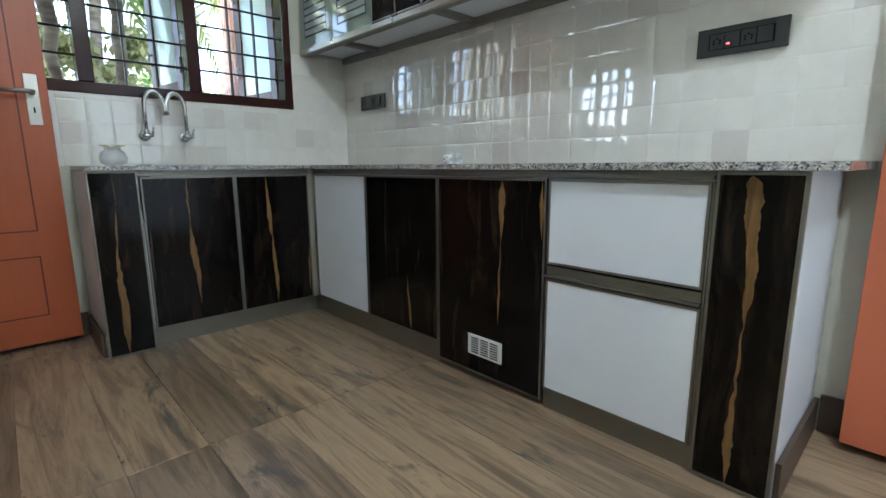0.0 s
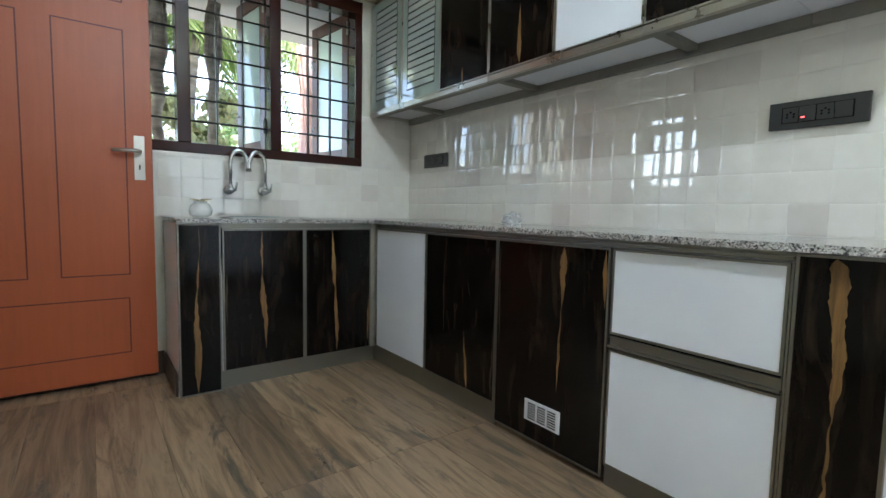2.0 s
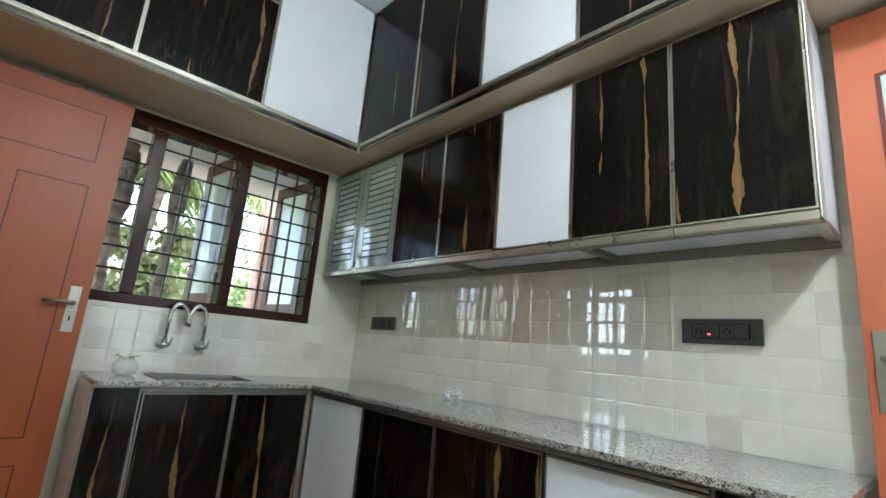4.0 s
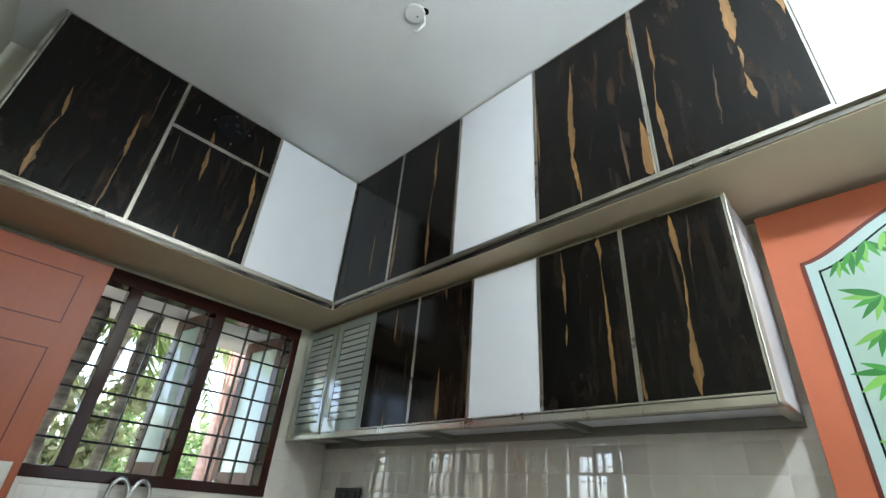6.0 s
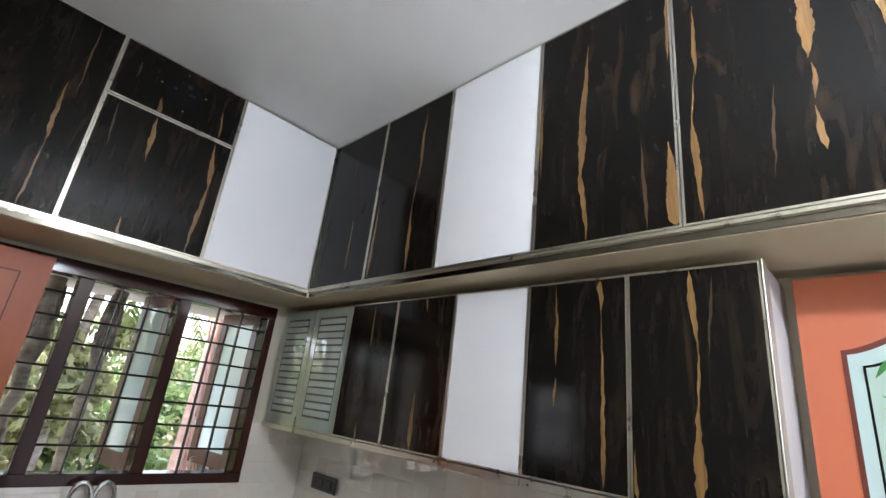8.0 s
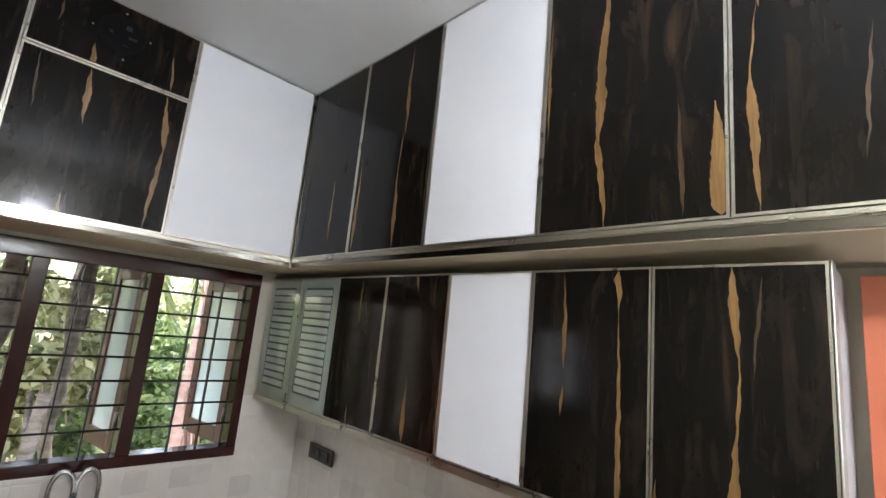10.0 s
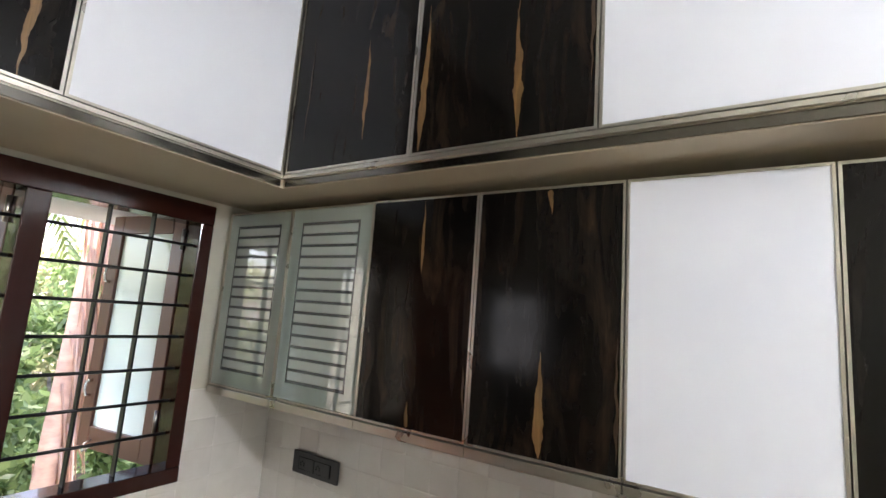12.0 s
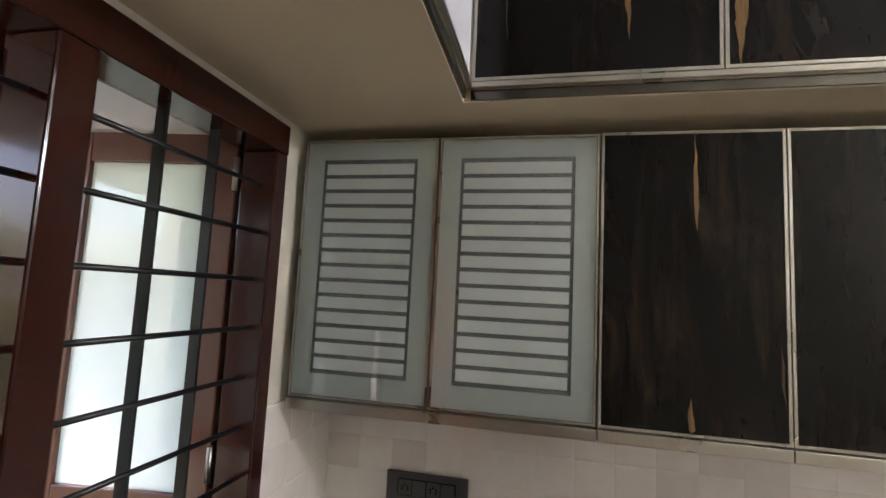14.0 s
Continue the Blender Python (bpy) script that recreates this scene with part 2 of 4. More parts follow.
def lathe(bm, profile, centre, axis=(0, 0, 1), sides=24):
    """A turned shape: (radius, height) pairs along an axis."""
    q = Vector(axis).to_track_quat("Z", "Y").to_matrix()
    rings = []
    for r, h in profile:
        rings.append([bm.verts.new(Vector(centre) + q @ Vector((r * math.cos(2 * math.pi * j / sides), r * math.sin(2 * math.pi * j / sides), h))) for j in range(sides)])
    for a, b in zip(rings, rings[1:]):
        for j in range(sides):
            f = bm.faces.new((a[j], a[(j + 1) % sides], b[(j + 1) % sides], b[j]))
            f.smooth = True
    bm.faces.new(rings[0][::-1])
    bm.faces.new(rings[-1])
    return bm


def mesh_of(name, bm, mat):
    bmesh.ops.recalc_face_normals(bm, faces=bm.faces)
    me = bpy.data.meshes.new(name)
    bm.to_mesh(me)
    bm.free()
    me.materials.append(mat)
    return me


def part(name, bm, mat, parent=None, label=""):
    ob = new(name, mesh_of(name, bm, mat))
    ob.parent = parent
    if label:
        tagged(ob, label)
    return ob


def thing(name, at, label, category, group="", kind=""):
    ob = new(name)
    ob.empty_display_size = 0.05
    ob.location = at
    return tagged(ob, label, category, group, kind)


def setting(name, bm, mat, label, category="wall"):
    return tagged(part(name, bm, mat), label, category, kind="structure")


def under(parent):
    """Parts are given in world metres; undo the parent's place."""
    for ob in parent.children_recursive:
        if ob.parent == parent:
            ob.matrix_parent_inverse = Matrix.Translation(-parent.location)
    return parent


class Face:
    """A cabinet front: u runs to the right as one looks at it, n comes out of it, z is up."""

    def __init__(self, side, start, plane):
        self.side, self.start, self.plane = side, start, plane

    def p(self, u, n, z):
        if self.side == "x":
            return Vector((self.plane - n, self.start - u, z))
        return Vector((self.start + u, self.plane - n, z))

    def box(self, bm, u0, u1, n0, n1, z0, z1, bevel=0.0):
        a, b = self.p(u0, n0, z0), self.p(u1, n1, z1)
        box(bm, min(a.x, b.x), max(a.x, b.x), min(a.y, b.y), max(a.y, b.y), min(a.z, b.z), max(a.z, b.z), bevel)
        return bm

    def boxes(self, *specs, bevel=0.0):
        bm = bmesh.new()
        for s in specs:
            self.box(bm, *s, bevel=bevel)
        return bm


def vein(face, ua, ub, z0, z1, width, peak, seed, n, lim):
    """A sapwood streak inlaid in the laminate: widest at peak of its height, ragged, kept inside lim."""
    bm = bmesh.new()
    steps = max(12, int((z1 - z0) / 0.007))
    rows = []
    for k in range(steps + 1):
        s = k / steps
        z = z0 + (z1 - z0) * s
        far = (s - peak) / (1 - peak) if s > peak else (peak - s) / peak
        swell = max(0.0, 1 - far ** 1.5) * (0.64 + 0.16 * noise.noise((seed * 3.1, z * 6, 0.5)) + 0.12 * noise.noise((seed, z * 30, 2)) + 0.12 * noise.noise((seed, z * 85, 4)))
        w = width * max(0.05, swell)
        c = ua + (ub - ua) * s + 0.006 * noise.noise((seed * 1.7, z * 5, 0)) + 0.004 * noise.noise((seed, z * 24, 5))
        left = c - w * (0.5 + 0.22 * noise.noise((seed, z * 26, 8)) + 0.12 * noise.noise((seed, z * 90, 3)))
        right = c + w * (0.5 + 0.22 * noise.noise((seed, z * 26, 18)) + 0.12 * noise.noise((seed, z * 90, 13)))
        left, right = (min(max(v, lim[0]), lim[1]) for v in (left, right))
        rows.append((bm.verts.new(face.p(left, n, z)), bm.verts.new(face.p(max(right, left + 0.0006), n, z))))
    for a, b in zip(rows, rows[1:]):
        bm.faces.new((a[0], a[1], b[1], b[0]))
    return bm


def shutter(cab, face, u0, u1, z0, z1, mat, veins=(), rim=0.007, seed=1.0, name="door", top=True, bottom=True):
    """A cabinet door or drawer front: laminate panel, aluminium edge profile, printed streaks."""
    g, th = 0.0015, 0.018
    pan = part(name, face.boxes((u0 + g + rim, u1 - g - rim, 0.001, th, z0 + g + rim, z1 - g - rim)), mat, cab,
               "dark ebony laminate panel with golden streaks" if mat is DARK else "plain white glossy laminate panel")
    rails = [(u0 + g, u0 + g + rim, 0.0, th + 0.002, z0 + g, z1 - g), (u1 - g - rim, u1 - g, 0.0, th + 0.002, z0 + g, z1 - g)]
    rails += [(u0 + g + rim, u1 - g - rim, 0.0, th + 0.002, z0 + g, z0 + g + rim), (u0 + g + rim, u1 - g - rim, 0.0, th + 0.002, z1 - g - rim, z1 - g)]
    for r in rails:
        # profiles below the worktop take the darkened copy of the aluminium
        part("edge_profile", face.boxes(r), ALU if z0 > 1 else ALU_SHADED, pan)
    w, h = u1 - u0, z1 - z0
    lim = (u0 + g + rim + 0.001, u1 - g - rim - 0.001)
    for k, (fa, fb, f0, f1, width, peak, gold) in enumerate(veins):
        part("vein", vein(face, u0 + fa * w, u0 + fb * w, z0 + max(f0 * h, rim + 0.003), z0 + min(f1 * h, h - rim - 0.003), width, min(max(peak, 0.001), 0.999), seed + 7.3 * k, th + 0.0006 + 0.0003 * k, lim), GOLD if gold else DIM, pan)
    return pan


# ---- the large structure ----
T = 0.2
setting("wall_east", boxes((0, T, SOUTH - T, T, -0.82, CEIL)), CREAM, "cream painted wall behind the long worktop")
WX0, WX1, WZ0, WZ1 = -1.86, -0.372, 1.13, 2.140
setting("wall_north", boxes((WEST - T, WX0, 0, T, -0.82, CEIL), (WX1, 0, 0, T, -0.82, CEIL), (WX0, WX1, 0, T, -0.82, WZ0), (WX0, WX1, 0, T, WZ1, CEIL)), CREAM, "cream painted wall with the barred window")
setting("wall_west", boxes((WEST - T, WEST, -0.09, 0, -0.82, CEIL), (WEST - T, WEST, SOUTH, -0.93, -0.82, CEIL), (WEST - T, WEST, -0.93, -0.09, 2.1, CEIL)), CREAM, "cream painted wall with an open doorway")
setting("wall_south", boxes((WEST - T, -0.97, SOUTH - T, SOUTH, -0.82, CEIL), (-0.12, 0, SOUTH - T, SOUTH, -0.82, CEIL), (-0.97, -0.12, SOUTH - T, SOUTH, 2.1, CEIL)), CREAM, "cream painted wall with an open doorway")
setting("ceiling", boxes((WEST - T, T, SOUTH - T, T, CEIL, CEIL + 0.15)), CEILING, "flat white painted concrete ceiling", "ceiling")
floor = setting("floor", boxes((WEST - T, T, SOUTH - T, 0.0, -0.1, FLOOR - 0.004)), FLOOR_GROUT, "brown wood-look plank tile floor", "floor")

# rooms beyond the doorways, closed and plain
setting("wall_back_west", boxes((-4.6, -4.4, -2.6, 0.22, -0.82, CEIL), (-4.6, -4.4, 0.78, 1.4, -0.82, CEIL), (-4.6, -4.4, 0.22, 0.78, -0.82, 1.25), (-4.6, -4.4, 0.22, 0.78, 2.05, CEIL), (-4.54, -4.48, 0.47, 0.53, 1.25, 2.05), (-4.54, -4.48, 0.22, 0.47, 1.70, 1.74), (-4.54, -4.48, 0.53, 0.78, 1.70, 1.74),
                               (-4.4, WEST - T, -2.6, -2.5, -0.82, CEIL), (-4.4, WEST - T, 1.3, 1.4, -0.82, CEIL), (WEST - T - 0.02, WEST - T, T, 1.3, -0.82, CEIL)), CREAM, "cream walls of the next room with a small window")
setting("ceiling_west_room", boxes((-4.6, WEST - T, -2.6, 1.4, CEIL, CEIL + 0.1)), CEILING, "white ceiling of the next room", "ceiling")
setting("floor_west_room", boxes((-4.6, WEST - T, -2.6, 1.4, -0.1, FLOOR)), PLANK, "brown wood-look floor of the next room", "floor")
setting("wall_back_south", boxes((-2.6, 0.4, SOUTH - 2.4, SOUTH - 2.2, -0.82, CEIL), (-2.6, -2.5, SOUTH - 2.2, SOUTH - T, -0.82, CEIL), (0.3, 0.4, SOUTH - 2.2, SOUTH - T, -0.82, CEIL)), CREAM, "cream walls of the room behind")
setting("ceiling_south_room", boxes((-2.6, 0.4, SOUTH - 2.4, SOUTH - T, CEIL, CEIL + 0.1)), CEILING, "white ceiling of the room behind", "ceiling")
setting("floor_south_room", boxes((-2.6, 0.4, SOUTH - 2.4, SOUTH - T, -0.1, FLOOR)), PLANK, "brown wood-look floor of the room behind", "floor")

# concrete loft slab round two walls, at lintel height
bm = boxes((-0.432, 0, SOUTH, -0.462, SLAB, 2.195), (WEST, 0, -0.462, 0, SLAB, 2.195))
setting("loft_slab", bm, SOFFIT, "cream painted concrete loft slab under the upper cupboards", "slab")
setting("baseboard", boxes((-0.012, 0, -2.66, -2.585, FLOOR, 0.11), (-0.012, 0, SOUTH, -2.664, FLOOR, 0.11), (WEST, -1.49, -0.012, 0, FLOOR, 0.11), (WEST, WEST + 0.012, SOUTH, -0.95, FLOOR, 0.11)), SKIRT, "dark brown tile skirting along the wall", "skirting")

# ---- window ----
window = thing("window_1", (WX0, 0, WZ0), "dark maroon wooden window with black iron bars and open sashes", "window", kind="structure")
FY0, FY1 = -0.012, 0.085
part("window_frame", boxes((WX0, WX1, FY0, FY1, WZ0, WZ0 + 0.052), (WX0, WX1, FY0, FY1, WZ1 - 0.075, WZ1), (WX1 - 0.05, WX1, FY0 + 0.002, FY1 - 0.002, WZ0 + 0.052, WZ1 - 0.075), (WX0, WX0 + 0.05, FY0 + 0.002, FY1 - 0.002, WZ0 + 0.052, WZ1 - 0.075), bevel=0.004), MAROON, window)
MULL = (-0.912, -1.375)
for m in MULL:
    part("mullion", boxes((m - 0.031, m + 0.031, FY0 + 0.001, FY1 - 0.001, WZ0 + 0.052, WZ1 - 0.075), bevel=0.004), MAROON, window)
bays = [(MULL[0] + 0.031, WX1 - 0.05), (MULL[1] + 0.031, MULL[0] - 0.031), (WX0 + 0.05, MULL[1] - 0.031)]
for a, b in bays:
    zlo, zhi = WZ0 + 0.052, WZ1 - 0.075
    for k in range(7):
        z = 1.299 + k * 0.1137
        part("bar", tube(bmesh.new(), [(a - 0.005, 0.03, z), (b + 0.005, 0.03, z)], 0.0055, 8), IRON, window)
    for back in (0.143, 0.283) if b > -0.5 else ((b - a) / 3, (b - a) * 2 / 3):
        x = b - back
        part("flat_bar", boxes((x - 0.003, x + 0.003, 0.036, 0.060, zlo, zhi)), IRON, window)


def sash(hx, width, angle):
    """An open casement leaf: hinged at hx on the outer face, turned outwards."""
    w = 0.068
    s = part("sash", boxes((-width, -width + w, 0, 0.032, 0, 0.94), (-w, 0, 0, 0.032, 0, 0.94), (-width + w, -w, 0, 0.032, 0, 0.085), (-width + w, -w, 0, 0.032, 0.865, 0.94), bevel=0.003), SASH_WOOD, window)
    s.matrix_local = pose(hx - WX0, FY1 + 0.012, 0.036, 0, 0, angle)
    pane = part("pane", boxes((-width + 0.06, -0.06, 0.012, 0.017, 0.08, 0.87)), PANE, s, "frosted pale glass pane")
    pane.visible_shadow = False
    for z in (0.12, 0.80):
        part("hinge", lathe(bmesh.new(), [(0.007, 0), (0.007, 0.08)], (0.003, -0.006, z), sides=10), STEEL, s)
    for z in (0.20, 0.66):
        part("pull", tube(bmesh.new(), [(-width + 0.035, 0.002, z), (-width + 0.035, -0.020, z + 0.004), (-width + 0.035, -0.024, z + 0.030), (-width + 0.035, -0.020, z + 0.056), (-width + 0.035, 0.002, z + 0.060)], [0.007, 0.0045, 0.005, 0.0045, 0.007], 8), CHROME, s, "small chrome pull")
    hook = part("hook", tube(bmesh.new(), [(-width + 0.10, -0.004, 0.04), (-width + 0.10, -0.03, 0.03), (-width + 0.13, -0.05, 0.01), (-width + 0.16, -0.045, 0.03)], 0.003, 8), STEEL, s)


under(window)
sash(WX1 - 0.05, 0.45, -82)
sash(MULL[0] - 0.031, 0.40, -82)
setting("sunshade", boxes((-2.57, 0.9, T, 0.90, 2.115, 2.195)), EXTERIOR, "white concrete sunshade slab over the window", "sunshade")

# ---- worktop and base cupboards ----
CX, CY, CT = -0.53, -0.475, 0.80
SX0, SX1, SY0, SY1 = -1.24, -0.80, -0.40, -0.09
def slab_outline(pts, hole, z0, z1):
    """One stone slab with a cut-out: quads round the hole, walls inside and out."""
    bm = bmesh.new()
    xs = sorted({p[0] for p in pts} | {hole[0], hole[1]})
    yy = sorted({p[1] for p in pts} | {hole[2], hole[3]})
    grid = {}
    def vert(x, y):
        if (x, y) not in grid:
            grid[x, y] = bm.verts.new((x, y, z1))
        return grid[x, y]
    for xa, xb in zip(xs, xs[1:]):
        for ya, yb in zip(yy, yy[1:]):
            mx, my = (xa + xb) / 2, (ya + yb) / 2
            if (mx < CX and my < CY) or (hole[0] < mx < hole[1] and hole[2] < my < hole[3]):
                continue
            bm.faces.new((vert(xa, ya), vert(xb, ya), vert(xb, yb), vert(xa, yb)))
    r = bmesh.ops.extrude_face_region(bm, geom=list(bm.faces))
    for v in r["geom"]:
        if isinstance(v, bmesh.types.BMVert):
            v.co.z = z0
    return bm


bm = slab_outline([(CX, -2.63), (0, -2.63), (0, 0), (-1.48, 0), (-1.48, CY), (CX, CY)], (SX0, SX1, SY0, SY1), CT - 0.019, CT)
tagged(part("worktop", bm, GRANITE), "grey speckled polished granite worktop on the base cupboards", "worktop")

TEAL = paint("teal_plastic_film", (0.02, 0.16, 0.20), 0.3, 0.2, 0.0)
sink = thing("sink", (SX0, SY1, CT - 0.2), "stainless steel sink set into the granite worktop", "sink")
part("bowl", boxes((SX0 - 0.012, SX0 + 0.001, SY0 - 0.012, SY1 + 0.012, CT - 0.2, CT - 0.020), (SX1 - 0.001, SX1 + 0.012, SY0 - 0.012, SY1 + 0.012, CT - 0.2, CT - 0.020),
                   (SX0, SX1, SY0 - 0.012, SY0 + 0.001, CT - 0.2, CT - 0.020), (SX0, SX1, SY1 - 0.001, SY1 + 0.012, CT - 0.2, CT - 0.020), (SX0, SX1, SY0, SY1, CT - 0.21, CT - 0.2)), STEEL, sink)
part("rim", boxes((SX0 + 0.002, SX0 + 0.012, SY0 + 0.002, SY1 - 0.002, CT - 0.02, CT + 0.004), (SX1 - 0.012, SX1 - 0.002, SY0 + 0.002, SY1 - 0.002, CT - 0.02, CT + 0.004),
                  (SX0 + 0.012, SX1 - 0.012, SY0 + 0.002, SY0 + 0.012, CT - 0.02, CT + 0.004), (SX0 + 0.012, SX1 - 0.012, SY1 - 0.012, SY1 - 0.002, CT - 0.02, CT + 0.004)), STEEL, sink)
part("drain", lathe(bmesh.new(), [(0.045, 0), (0.045, 0.004), (0.03, 0.006)], (-1.02, -0.24, CT - 0.2)), CHROME, sink)
part("protective_film", boxes((SX0 + 0.02, SX1 - 0.12, SY1 - 0.011, SY1 - 0.004, CT - 0.06, CT + 0.006)), TEAL, sink, "teal protective film left on the steel")
under(sink)


def cabinet(name, face, u0, u1, z0, z1, depth, label, group, body=WHITE, n0=-0.001):
    a = face.p((u0 + u1) / 2, -depth / 2, z0)
    cab = thing(name, a, label, "cupboard", group)
    part("body", face.boxes((u0 + 0.001, u1 - 0.001, -depth, n0, z0, z1)), body, cab)
    return cab


BX = Face("x", -0.43, -0.482)
def bu(y):
    return -0.43 - y
BASE_TOP = CT - 0.020
group = "base cupboards"
units = [(-0.448, -0.932, WHITE, 0.085, []),
         (-0.932, -1.422, DARK, 0.085, [(0.64, 0.60, 0.0, 0.38, 0.026, 0.2, 1), (0.3, 0.3, 0.3, 0.9, 0.010, 0.5, 0), (0.96, 0.97, 0.0, 0.5, 0.014, 0.3, 0)]),
         (-1.422, -1.922, DARK, 0.018, [(0.64, 0.64, 0.70, 1.0, 0.040, 0.75, 1), (0.62, 0.635, 0.30, 0.72, 0.014, 0.4, 1), (0.97, 0.97, 0.74, 0.99, 0.024, 0.6, 1), (0.04, 0.035, 0.4, 1.0, 0.016, 0.6, 0)])]
for k, (ya, yb, mat, zb, vs) in enumerate(units):
    cab = cabinet("base_cupboard", BX, bu(ya), bu(yb), 0.085 if zb > 0.05 else 0.018, BASE_TOP, 0.47,
                  ("white" if mat is WHITE else "dark ebony laminate") + " base cupboard under the worktop" + (", white vent grille" if zb < 0.05 else ""), group)
    d = shutter(cab, BX, bu(ya), bu(yb), zb, 0.754, mat, vs, seed=3.0 + k)
    part("top_rail", BX.boxes((bu(ya), bu(yb), 0.0, 0.012, 0.757, BASE_TOP), (bu(ya), bu(yb), 0.012, 0.022, 0.757, 0.766)), ALU_SHADED, cab)
    if zb < 0.05:
        vg = part("vent_grille", BX.boxes((bu(-1.592), bu(-1.755), 0.0185, 0.023, 0.092, 0.172), bevel=0.002), WHITE_PLASTIC, d, "white plastic vent grille")
        for c in range(3):
            for r in range(7):
                ua = bu(-1.592) + 0.018 + c * 0.046
                za = 0.1 + 0.0012 + r * 0.0092
                part("slot", BX.boxes((ua, ua + 0.036, 0.0232, 0.0238, za, za + 0.0048)), BLACK, vg)
    under(cab)

cab = cabinet("drawer_unit", BX, bu(-1.922), bu(-2.388), 0.06, BASE_TOP, 0.47, "white two-drawer base unit with aluminium grip profiles", group)
shutter(cab, BX, bu(-1.927), bu(-2.384), 0.487, 0.754, WHITE, name="drawer_front")
shutter(cab, BX, bu(-1.927), bu(-2.384), 0.066, 0.442, WHITE, name="drawer_front")
part("grip_profile", BX.boxes((bu(-1.925), bu(-2.38), 0.0, 0.010, 0.444, 0.485), (bu(-1.925), bu(-2.38), 0.010, 0.024, 0.446, 0.453), (bu(-1.925), bu(-2.38), 0.010, 0.018, 0.476, 0.481)), ALU_SHADED, cab)
part("top_rail", BX.boxes((bu(-1.922), bu(-2.388), 0.0, 0.012, 0.757, BASE_TOP), (bu(-1.922), bu(-2.388), 0.012, 0.026, 0.760, 0.768)), ALU_SHADED, cab)
# the shade above and below the grip is put in as thin black strips
part("painted_gap_shade", BX.boxes((bu(-1.926), bu(-2.378), 0.0102, 0.0112, 0.4815, 0.4858), (bu(-1.926), bu(-2.378), 0.0102, 0.0112, 0.4405, 0.4455)), BLACK, cab, "black strips painted in for the shade beside the grip profile")
part("side_profile", BX.boxes((bu(-2.3845), bu(-2.389), 0.0, 0.018, 0.066, 0.755)), ALU_SHADED, cab)
under(cab)

cab = cabinet("end_cupboard", BX, bu(-2.388), bu(-2.568), FLOOR, BASE_TOP, 0.47, "narrow dark ebony end cupboard with a white side", group)
shutter(cab, BX, bu(-2.39), bu(-2.568), FLOOR + 0.004, BASE_TOP - 0.001, DARK, [(0.53, 0.42, 0.60, 1.0, 0.052, 0.95, 1), (0.49, 0.53, 0.53, 0.78, 0.034, 0.75, 1), (0.47, 0.49, 0.26, 0.56, 0.010, 0.5, 1), (0.46, 0.48, 0.0, 0.36, 0.032, 0.4, 1)], seed=9, name="front_panel")
part("skirting", boxes((-0.478, -0.013, -2.581, -2.569, FLOOR, 0.10)), SKIRT, cab, "brown tile skirting")
under(cab)

BY = Face("y", -1.48, -0.43)
def bv(x):
    return x + 1.48
cab = cabinet("end_cupboard", BY, 0.0, bv(-1.302), FLOOR, BASE_TOP, 0.42, "narrow dark ebony cupboard beside the sink with a white side", group)
shutter(cab, BY, 0.0, bv(-1.302), FLOOR + 0.004, BASE_TOP - 0.001, DARK, [(0.41, 0.43, 0.0, 0.66, 0.042, 0.3, 1), (0.43, 0.48, 0.62, 0.80, 0.014, 0.2, 1), (0.5, 0.5, 0.78, 0.98, 0.010, 0.5, 0)], seed=12, name="front_panel")
part("skirting", boxes((-1.492, -1.481, -0.40, -0.013, FLOOR, 0.10)), SKIRT, cab, "brown tile skirting")
under(cab)
cab = cabinet("sink_cupboard", BY, bv(-1.302), bv(-0.53), 0.085, BASE_TOP - 0.19, 0.42, "dark ebony double-door cupboard under the sink", group)
shutter(cab, BY, bv(-1.298), bv(-0.912), 0.085, 0.754, DARK, [(0.50, 0.455, 0.13, 0.68, 0.040, 0.65, 1), (0.455, 0.47, 0.64, 0.99, 0.013, 0.6, 1), (0.05, 0.05, 0.3, 0.7, 0.012, 0.5, 0)], seed=14)
shutter(cab, BY, bv(-0.912), bv(-0.535), 0.085, 0.754, DARK, [(0.44, 0.39, 0.52, 0.99, 0.034, 0.35, 1), (0.47, 0.44, 0.0, 0.60, 0.032, 0.35, 1), (0.95, 0.95, 0.05, 0.45, 0.016, 0.4, 1)], seed=17)
part("top_rail", BY.boxes((bv(-1.302), bv(-0.53), 0.0, 0.012, 0.757, BASE_TOP), (bv(-1.302), bv(-0.53), 0.012, 0.022, 0.757, 0.766)), ALU_SHADED, cab)
part("corner_profile", BY.boxes((bv(-0.533), bv(-0.503), 0.0, 0.012, 0.085, BASE_TOP)), ALU, cab)
under(cab)
cab = thing("plinth", (-0.43, -1.3, FLOOR), "grey aluminium plinth under the base cupboards", "plinth")
part("plinth_board", boxes((-0.488, -0.478, -1.42, -0.388, FLOOR, 0.084)), ALU_SHADED, cab)
part("plinth_board", boxes((-1.30, -0.489, -0.398, -0.388, FLOOR, 0.084)), ALU_SHADED, cab)
part("plinth_board", boxes((-0.488, -0.478, -2.387, -1.925, FLOOR, 0.062)), ALU_SHADED, cab)
under(cab)

